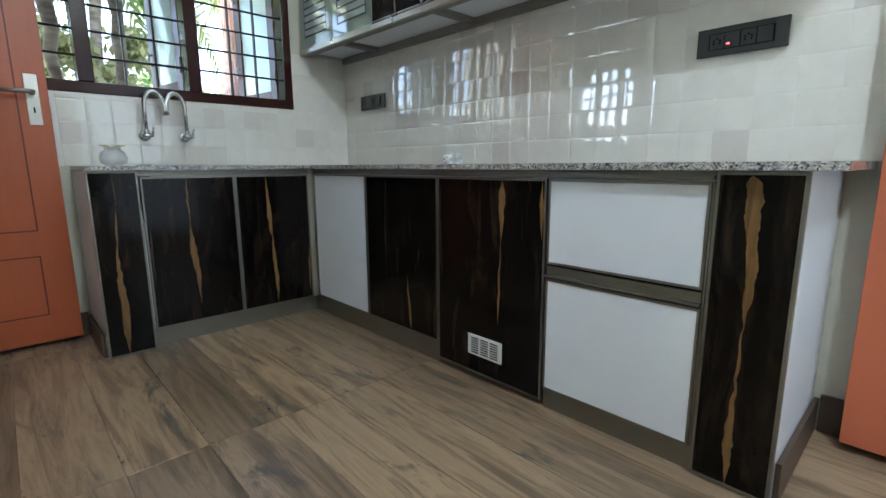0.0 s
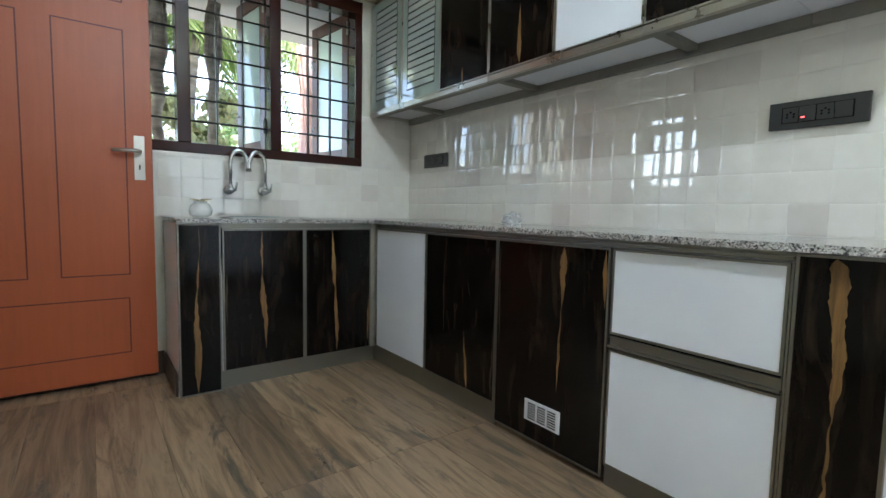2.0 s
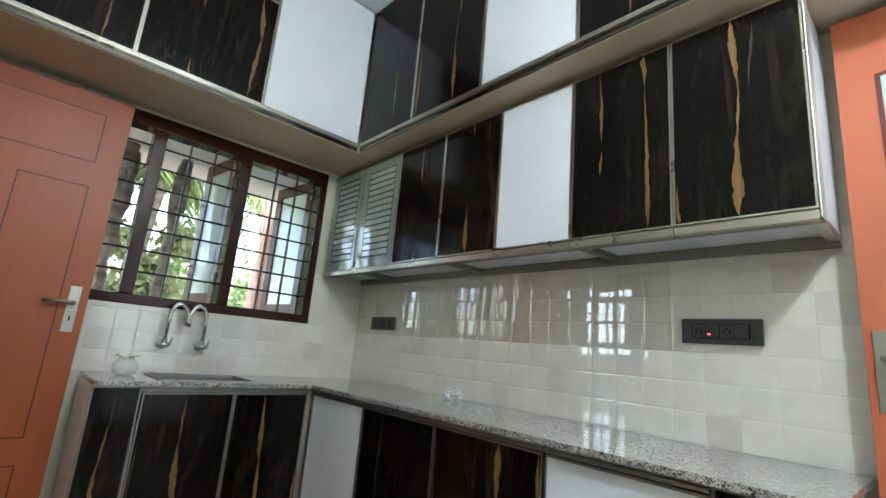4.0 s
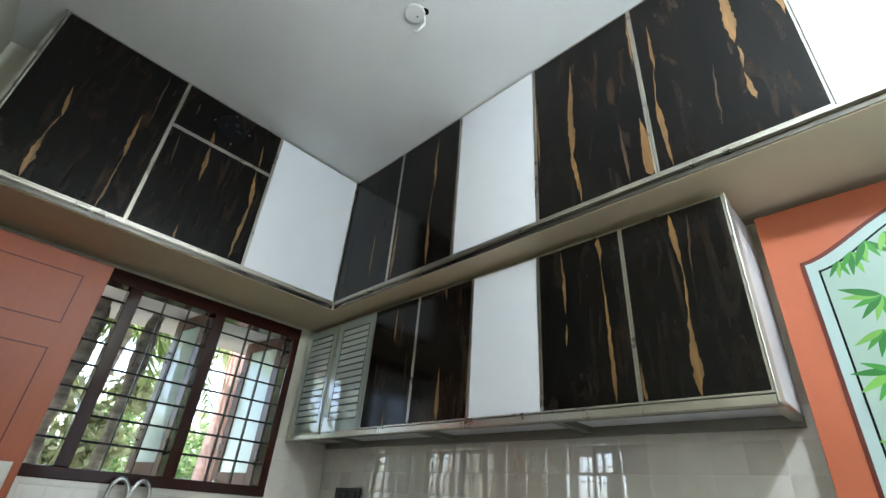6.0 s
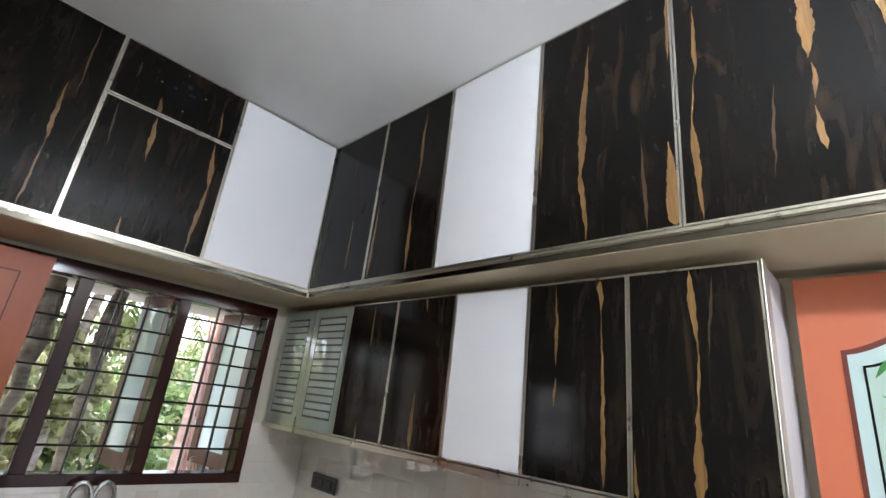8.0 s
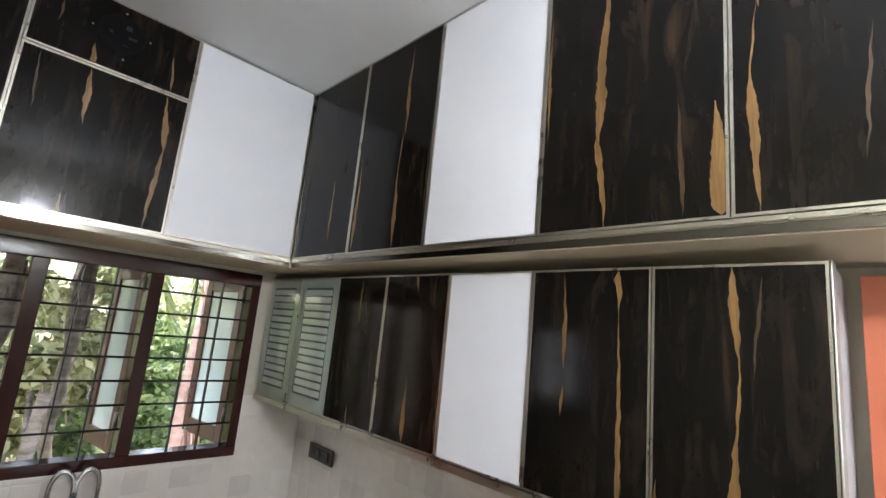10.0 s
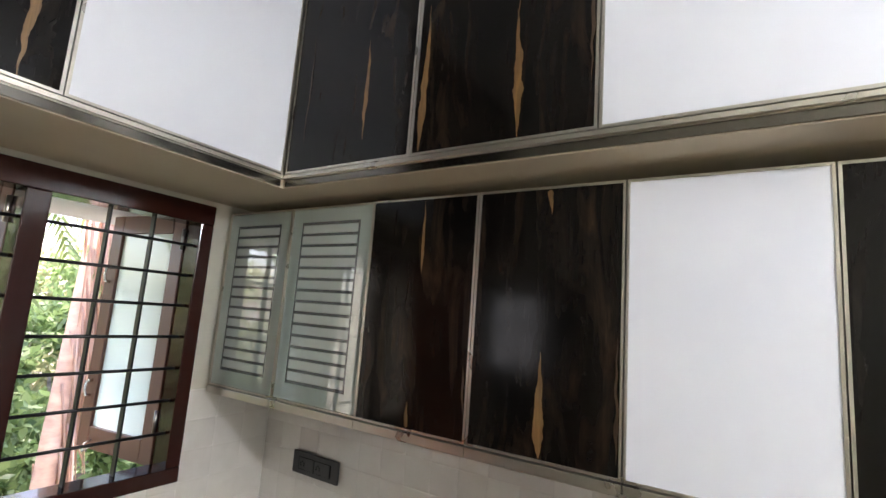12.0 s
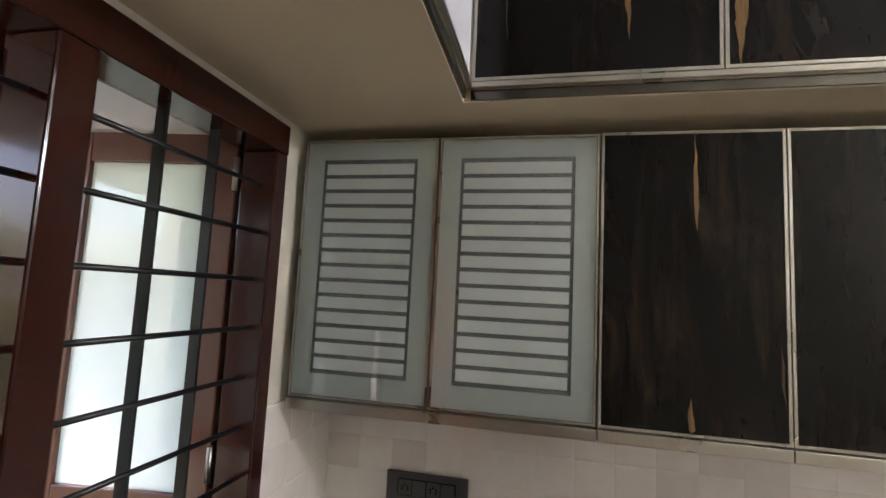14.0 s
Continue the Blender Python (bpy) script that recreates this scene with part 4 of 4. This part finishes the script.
bulb = thing("wall_bulb", (-1.34, SOUTH, 2.4), "white LED bulb in a wall holder", "lamp")
part("holder", lathe(bmesh.new(), [(0.045, 0), (0.04, 0.02), (0.02, 0.03), (0.02, 0.07)], (-1.34, SOUTH, 2.54), (0, 1, 0)), WHITE_PLASTIC, bulb)
mat, n, l, b = material("glowing_bulb_diffuser", (0.9, 0.9, 0.9), 0.4)
b.inputs["Emission Color"].default_value, b.inputs["Emission Strength"].default_value = (0.93, 0.97, 1, 1), 25
globe = part("globe", lathe(bmesh.new(), [(0.016, 0), (0.03, 0.02), (0.033, 0.05), (0.026, 0.075), (0.008, 0.088)], (-1.34, SOUTH + 0.07, 2.54), (0, 1, 0)), mat, bulb)
under(bulb)

# a clear bowl and a crumpled clear bag on the worktop
bowl = thing("glass_bowl", (-1.34, -0.2, CT), "small clear glass bowl with a dry sprig on the worktop", "bowl")
part("vessel", lathe(bmesh.new(), [(0.03, 0), (0.05, 0.012), (0.055, 0.035), (0.045, 0.06), (0.03, 0.072), (0.034, 0.08)], (-1.34, -0.2, CT + 0.0005)), THIN, bowl)
for k in range(5):
    a = k * 1.3
    part("sprig", tube(bmesh.new(), [(-1.34, -0.2, CT + 0.06), (-1.34 + 0.02 * math.cos(a), -0.2 + 0.02 * math.sin(a), CT + 0.085), (-1.34 + 0.05 * math.cos(a), -0.2 + 0.05 * math.sin(a), CT + 0.09)], [0.003, 0.004, 0.002], 6), STRAW, bowl)
under(bowl)
bm = bmesh.new()
bmesh.ops.create_icosphere(bm, subdivisions=3, radius=0.045)
for v in bm.verts:
    v.co *= 1 + 0.5 * noise.noise(v.co * 45)
    v.co.z = max(0.0005, v.co.z * 0.8 + 0.02)
    v.co += Vector((-0.085, -1.08, CT))
tagged(part("plastic_bag", bm, THIN), "small crumpled clear plastic bag on the worktop", "bag")

# ---- outside ----
SOIL = paint("dark_soil", (0.06, 0.05, 0.03), 0.9)
setting("ground", boxes((-300, 300, -300, 400, -0.9, -0.8)), SOIL, "dark soil with undergrowth behind the house", "ground")


def leaf_mat(name, a, b2):
    mat, n, l, b = material(name, a, 0.45)
    r = n.new("ShaderNodeNewGeometry")
    c = ramp(n, l, r.outputs["Random Per Island"], [(0.0, a), (1.0, b2)])
    l.new(c, b.inputs["Base Color"])
    t = n.new("ShaderNodeBsdfTranslucent")
    l.new(c, t.inputs[0])
    ms = n.new("ShaderNodeMixShader")
    ms.inputs[0].default_value = 0.4
    l.new(b.outputs[0], ms.inputs[1])
    l.new(t.outputs[0], ms.inputs[2])
    l.new(ms.outputs[0], n["Material Output"].inputs["Surface"])
    return mat


# leaf colours are lifted and greyed to carry the daylight haze
GREEN = leaf_mat("green_leaves", (0.10, 0.17, 0.06), (0.28, 0.38, 0.16))
YELLOWISH = leaf_mat("hazy_yellow_green_leaves", (0.24, 0.28, 0.13), (0.48, 0.48, 0.27))
FROND = leaf_mat("palm_fronds", (0.12, 0.19, 0.06), (0.30, 0.36, 0.14))
DRY = leaf_mat("dry_fronds", (0.55, 0.36, 0.28), (0.78, 0.58, 0.48))


def bark(name, a, b2):
    mat, n, l, b = material(name, a, 0.85)
    f = noise_tex(n, l, 7, (1, 1, 2.5), 6)
    l.new(ramp(n, l, f, [(0.35, a), (0.65, b2)]), b.inputs["Base Color"])
    bump(n, l, b, f, 0.6, 0.02)
    return mat


BARK = bark("grey_palm_bark", (0.13, 0.115, 0.10), (0.34, 0.31, 0.27))


def leaves(centre, spread, count, size, seed):
    """Many small pointed leaves in an uneven clump."""
    r = np.random.RandomState(seed)
    p = r.normal(size=(count, 3))
    p /= np.linalg.norm(p, axis=1)[:, None]
    p *= (r.rand(count, 1) ** 0.45) * (0.75 + 0.35 * np.sin(p[:, :1] * 5 + seed) * np.cos(p[:, 1:2] * 4))
    p = p * np.array(spread) + np.array(centre)
    d = r.normal(size=(count, 3)) + np.array([0, -0.3, -0.4])
    d /= np.linalg.norm(d, axis=1)[:, None]
    s = np.cross(d, r.normal(size=(count, 3)))
    s /= np.linalg.norm(s, axis=1)[:, None]
    L = size * (0.6 + 0.8 * r.rand(count, 1))
    quad = np.stack([p, p + d * L * 0.5 + s * L * 0.25, p + d * L, p + d * L * 0.5 - s * L * 0.25], 1).reshape(-1, 3)
    faces = np.arange(count * 4).reshape(-1, 4)
    return quad, faces


def leaf_object(name, clumps, mat, parent=None):
    vs, fs, k = [], [], 0
    for q, f in clumps:
        vs.append(q)
        fs.append(f + k)
        k += len(q)
    me = bpy.data.meshes.new(name)
    me.from_pydata(np.concatenate(vs).tolist(), [], np.concatenate(fs).tolist())
    me.materials.append(mat)
    ob = new(name, me)
    ob.parent = parent
    return ob


def frond(base, heading, length, droop, seed, leaflets=34):
    """One palm frond: leaflets along a drooping rib."""
    r = random.Random(seed)
    vs, fs = [], []
    h = Vector((math.cos(heading), math.sin(heading), 0))
    side = Vector((-h.y, h.x, 0))
    for k in range(leaflets):
        s = (k + 1) / leaflets
        p = Vector(base) + h * length * s * (1 - 0.3 * droop * s) + Vector((0, 0, 1)) * length * (0.45 * s - droop * s * s)
        for sg in (-1, 1):
            ll = length * 0.30 * (1 - 0.55 * s) * r.uniform(0.8, 1.15)
            d = (side * sg * 0.75 + h * 0.45 + Vector((0, 0, -0.75 - r.random() * 0.4))).normalized()
            w = h * 0.022 * length * 0.6
            i = len(vs)
            vs += [p - w, p + w, p + d * ll]
            fs.append((i, i + 1, i + 2))
    return vs, fs


def palm(x, y, height, lean, radius, seed, n_fronds=11, mat=FROND):
    tree = thing("palm_tree", (x, y, -0.85), "tall grey-trunked palm with drooping green fronds behind the house", "tree")
    pts = [(x + lean * (k / 10) ** 1.5, y + 0.1 * math.sin(k), -0.85 + height * k / 10) for k in range(11)]
    part("trunk", tube(bmesh.new(), pts, [radius * (1.15 - 0.3 * k / 10) * (1 + 0.05 * math.sin(k * 2.3)) for k in range(11)], 12), BARK, tree)
    vs, fs = [], []
    for k in range(n_fronds):
        v, f = frond(pts[-1], 2 * math.pi * k / n_fronds + seed, 2.1 + 0.4 * math.sin(k * 2 + seed), 0.75 + 0.25 * math.sin(k * 3.7), seed * 31 + k)
        o = len(vs)
        vs += v
        fs += [tuple(i + o for i in t) for t in f]
    me = bpy.data.meshes.new("crown")
    me.from_pydata([tuple(v) for v in vs], [], fs)
    me.materials.append(mat)
    c = new("crown", me)
    c.parent = tree
    return under(tree)




def leaning_trunk(x, y, lean, radius, top, seed):
    """A mossy stump of a trunk that ends under the sunshade, with a shaggy fibrous head."""
    tree = thing("tree_trunk", (x, y, -0.82), "mossy grey tree trunk with a shaggy top outside the window", "tree")
    r = random.Random(seed)
    pts = [(x + lean * k / 24 + 0.008 * r.gauss(0, 1), y + 0.008 * r.gauss(0, 1), -0.82 + (top + 0.82) * k / 24) for k in range(25)]
    part("trunk", tube(bmesh.new(), pts, [radius * (0.85 + 0.10 * r.gauss(0, 0.6) + (0.30 if k > 20 else 0.0)) for k in range(25)], 14), BARK, tree)
    bm = bmesh.new()
    for k in range(46):
        a, z = r.uniform(0, 6.28), top - r.uniform(0.02, 0.28)
        q = radius * r.uniform(0.95, 1.15)
        px, py = x + lean + q * math.cos(a), y + q * math.sin(a)
        tube(bm, [(px, py, z), (px + 0.012 * math.cos(a), py + 0.012 * math.sin(a), z - 0.06), (px + 0.008 * math.cos(a), py, z - r.uniform(0.09, 0.16))], [0.007, 0.006, 0.002], 5)
    part("fibre", bm, BARK, tree)
    return under(tree)


leaning_trunk(-1.150, 0.52, 0.02, 0.033, 2.112, 5)
leaning_trunk(-1.445, 0.50, 0.01, 0.036, 2.112, 6)
palm(-0.95, 3.3, 3.75, 0.2, 0.058, 1, 13)
palm(-1.75, 3.9, 3.9, 0.3, 0.066, 2, 13)
palm(1.3, 4.6, 4.6, -0.2, 0.08, 3)
palm(2.6, 6.5, 5.0, 0.1, 0.1, 4)
palm(-3.0, 5.5, 5.0, 0.3, 0.1, 5)
# a dry frond hanging straight down beside the sash
dry = thing("dry_palm_frond", (0.0, 2.0, -0.8), "pinkish dry palm frond hanging down behind the window", "frond")
bm = bmesh.new()
r = random.Random(8)
for k in range(120):
    zt = r.uniform(0.2, 2.9)
    x = 0.02 + r.gauss(0, 0.035)
    y = 2.0 + r.gauss(0, 0.04)
    out = abs(r.gauss(0.10, 0.07))
    tube(bm, [(x, y, zt), (x + out * 0.5, y, zt - 0.35), (x + out, y, zt - r.uniform(0.5, 1.0))], [0.008, 0.010, 0.002], 4)
part("plume", bm, DRY, dry)
PINK = bark("pinkish_dry_sheath", (0.62, 0.40, 0.33), (0.80, 0.58, 0.48))
part("sheath", tube(bmesh.new(), [(-0.06, 2.03, -0.85), (-0.02, 2.02, 0.9), (0.03, 2.02, 3.0)], [0.07, 0.06, 0.035], 10), PINK, dry)
under(dry)
for k, (x, y, z, s, m) in enumerate([(-0.3, 5.6, 0.9, 1.1, GREEN), (-0.95, 3.35, 1.2, 0.75, YELLOWISH), (1.2, 5.6, 0.7, 1.1, GREEN), (2.8, 5.2, 0.7, 1.2, GREEN), (-0.2, 4.4, 0.6, 0.8, GREEN), (-1.2, 4.4, 0.3, 0.9, YELLOWISH), (0.3, 3.9, -0.1, 0.75, GREEN),
                                       (1.7, 3.8, 0.0, 0.8, GREEN), (-2.4, 4.4, 0.8, 1.0, YELLOWISH), (1.6, 7.8, 1.4, 1.6, GREEN), (3.8, 7.5, 1.4, 1.8, GREEN), (-3.2, 7.0, 2.2, 1.6, GREEN), (-0.5, 2.8, -0.5, 0.45, GREEN), (0.7, 2.6, -0.5, 0.5, GREEN)]):
    bush = thing("bush", (x, y, -0.85), "leafy green bush with vines behind the house", "bush", "undergrowth")
    part("stem", tube(bmesh.new(), [(x, y, -0.85), (x + 0.05, y, (z - 0.85) / 2), (x - 0.05, y, z)], [0.05, 0.04, 0.02], 8), BARK, bush)
    r = random.Random(100 + k)
    clumps = [leaves((x + r.gauss(0, s * 0.45), y + r.gauss(0, s * 0.3), z + r.gauss(0, s * 0.45)), (s * 0.42, s * 0.4, s * 0.36), 420, 0.09 + 0.03 * s, 40 * k + j) for j in range(9)]
    leaf_object("foliage", clumps, m, bush)
    under(bush)
r = random.Random(77)
clumps = [leaves((r.uniform(-4.5, 6), r.uniform(1.6, 9.5), -0.72 + r.uniform(0, 0.25)), (0.7, 0.6, 0.3), 230, 0.14, 900 + j) for j in range(110)]
tagged(leaf_object("undergrowth", clumps, GREEN), "low green creepers covering the ground", "plants", kind="stuff")
# far clumps look hazy only through their pale leaf colour
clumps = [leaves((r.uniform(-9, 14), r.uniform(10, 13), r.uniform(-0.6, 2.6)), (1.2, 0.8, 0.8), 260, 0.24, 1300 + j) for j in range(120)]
tagged(leaf_object("far_woods", clumps, YELLOWISH), "pale green far trees, daylight haze put into their leaf colour", "trees", kind="stuff")

# ---- wall tiles and floor planks ----
def pillow(w, h, d, edge):
    """A cushion-edged, faintly domed tile lying in the y-z plane, facing -x."""
    bm = bmesh.new()
    def stops(size):
        a = size / 2
        return [-a, -a + edge * 0.3, -a + edge * 0.65, -a + edge, -a * 0.35, a * 0.35, a - edge, a - edge * 0.65, a - edge * 0.3, a]
    def fall(v, size):
        q = max(0.0, (abs(v) - (size / 2 - edge)) / edge)
        return 0.0006 * q * q + 0.0003 * (2 * v / size) ** 2
    grid = [[bm.verts.new((-d + fall(y, w) + fall(z, h), y, z)) for z in stops(h)] for y in stops(w)]
    for a, b in zip(grid, grid[1:]):
        for k in range(len(a) - 1):
            f = bm.faces.new((a[k], a[k + 1], b[k + 1], b[k]))
            f.smooth = True
    me = mesh_of("tile", bm, TILE)
    if me.polygons[40].normal.x > 0:
        me.flip_normals()
    return me


cache = {}
def tile(parent, side, a, z, w, h):
    key = (round(w, 4), round(h, 4))
    if key not in cache:
        cache[key] = pillow(w - 0.0002, h - 0.0002, 0.0017, 0.007)
    ob = new("tile", cache[key])
    wob = (rng.gauss(0, 0.3), rng.gauss(0, 0.55))
    if side == "x":
        ob.matrix_world = pose(-0.0042, a - w / 2, z + h / 2, 0, wob[0], wob[1])
    else:
        ob.matrix_world = pose(a + w / 2, -0.0042, z + h / 2, 0, 0, 90) @ pose(0, 0, 0, 0, wob[0], wob[1])
    ob.parent = parent
    return ob


rng = random.Random(3)
TW, TH = 0.1056, 0.1
east = tagged(part("tile_backing_east", boxes((-0.004, -0.0005, -2.64, -0.0005, CT, 1.50)), GROUT), "glossy cream wall tiles behind the long worktop", "tiles", kind="structure")
for c in range(25):
    for r in range(7):
        h = TH if r < 6 else 0.047
        tile(east, "x", -0.0 - c * TW, CT + 0.001 + r * TH, TW, h)
north = tagged(part("tile_backing_north", boxes((-1.52, WX1 + 0.0005, -0.004, -0.0005, CT, WZ0 - 0.0005), (WX1 + 0.0005, -0.0045, -0.004, -0.0005, CT, 1.45)), GROUT), "glossy cream wall tiles under the window", "tiles", kind="structure")
for c in range(14):
    for r in range(4):
        h = TH if r < 3 else 0.028
        a = -1.50 + c * (1.128 / 11)
        if c < 11:
            tile(north, "y", a, CT + 0.001 + r * TH, 1.128 / 11, h)
for c in range(3):
    for r in range(6):
        tile(north, "y", WX1 + 0.001 + c * 0.1205, CT + 0.001 + r * 0.1075, 0.1205, 0.1075)


def plank_mesh(w, h):
    bm = bmesh.new()
    box(bm, -w / 2, w / 2, -h / 2, h / 2, -0.006, 0.0)
    bmesh.ops.bevel(bm, geom=[e for e in bm.edges if all(v.co.z > -0.001 for v in e.verts)], offset=0.0008, segments=1, affect="EDGES")
    return mesh_of("plank", bm, PLANK)


PW, PL_ = 0.205, 1.2
cache = {}
for c in range(13):
    for r in range(4):
        x1 = -0.76 + 4 * PW - c * PW
        x0 = x1 - PW
        y1 = -0.18 + 1.2 - r * PL_
        y0 = y1 - PL_
        x0, x1, y0, y1 = max(x0, WEST - T), min(x1, 0.0), max(y0, SOUTH - T), min(y1, 0.0)
        if x1 - x0 < 0.02 or y1 - y0 < 0.02:
            continue
        key = (round(x1 - x0, 3), round(y1 - y0, 3))
        if key not in cache:
            cache[key] = plank_mesh(key[0] - 0.0016, key[1] - 0.0016)
        ob = new("plank", cache[key])
        ob.location = ((x0 + x1) / 2, (y0 + y1) / 2, FLOOR)
        ob.parent = floor
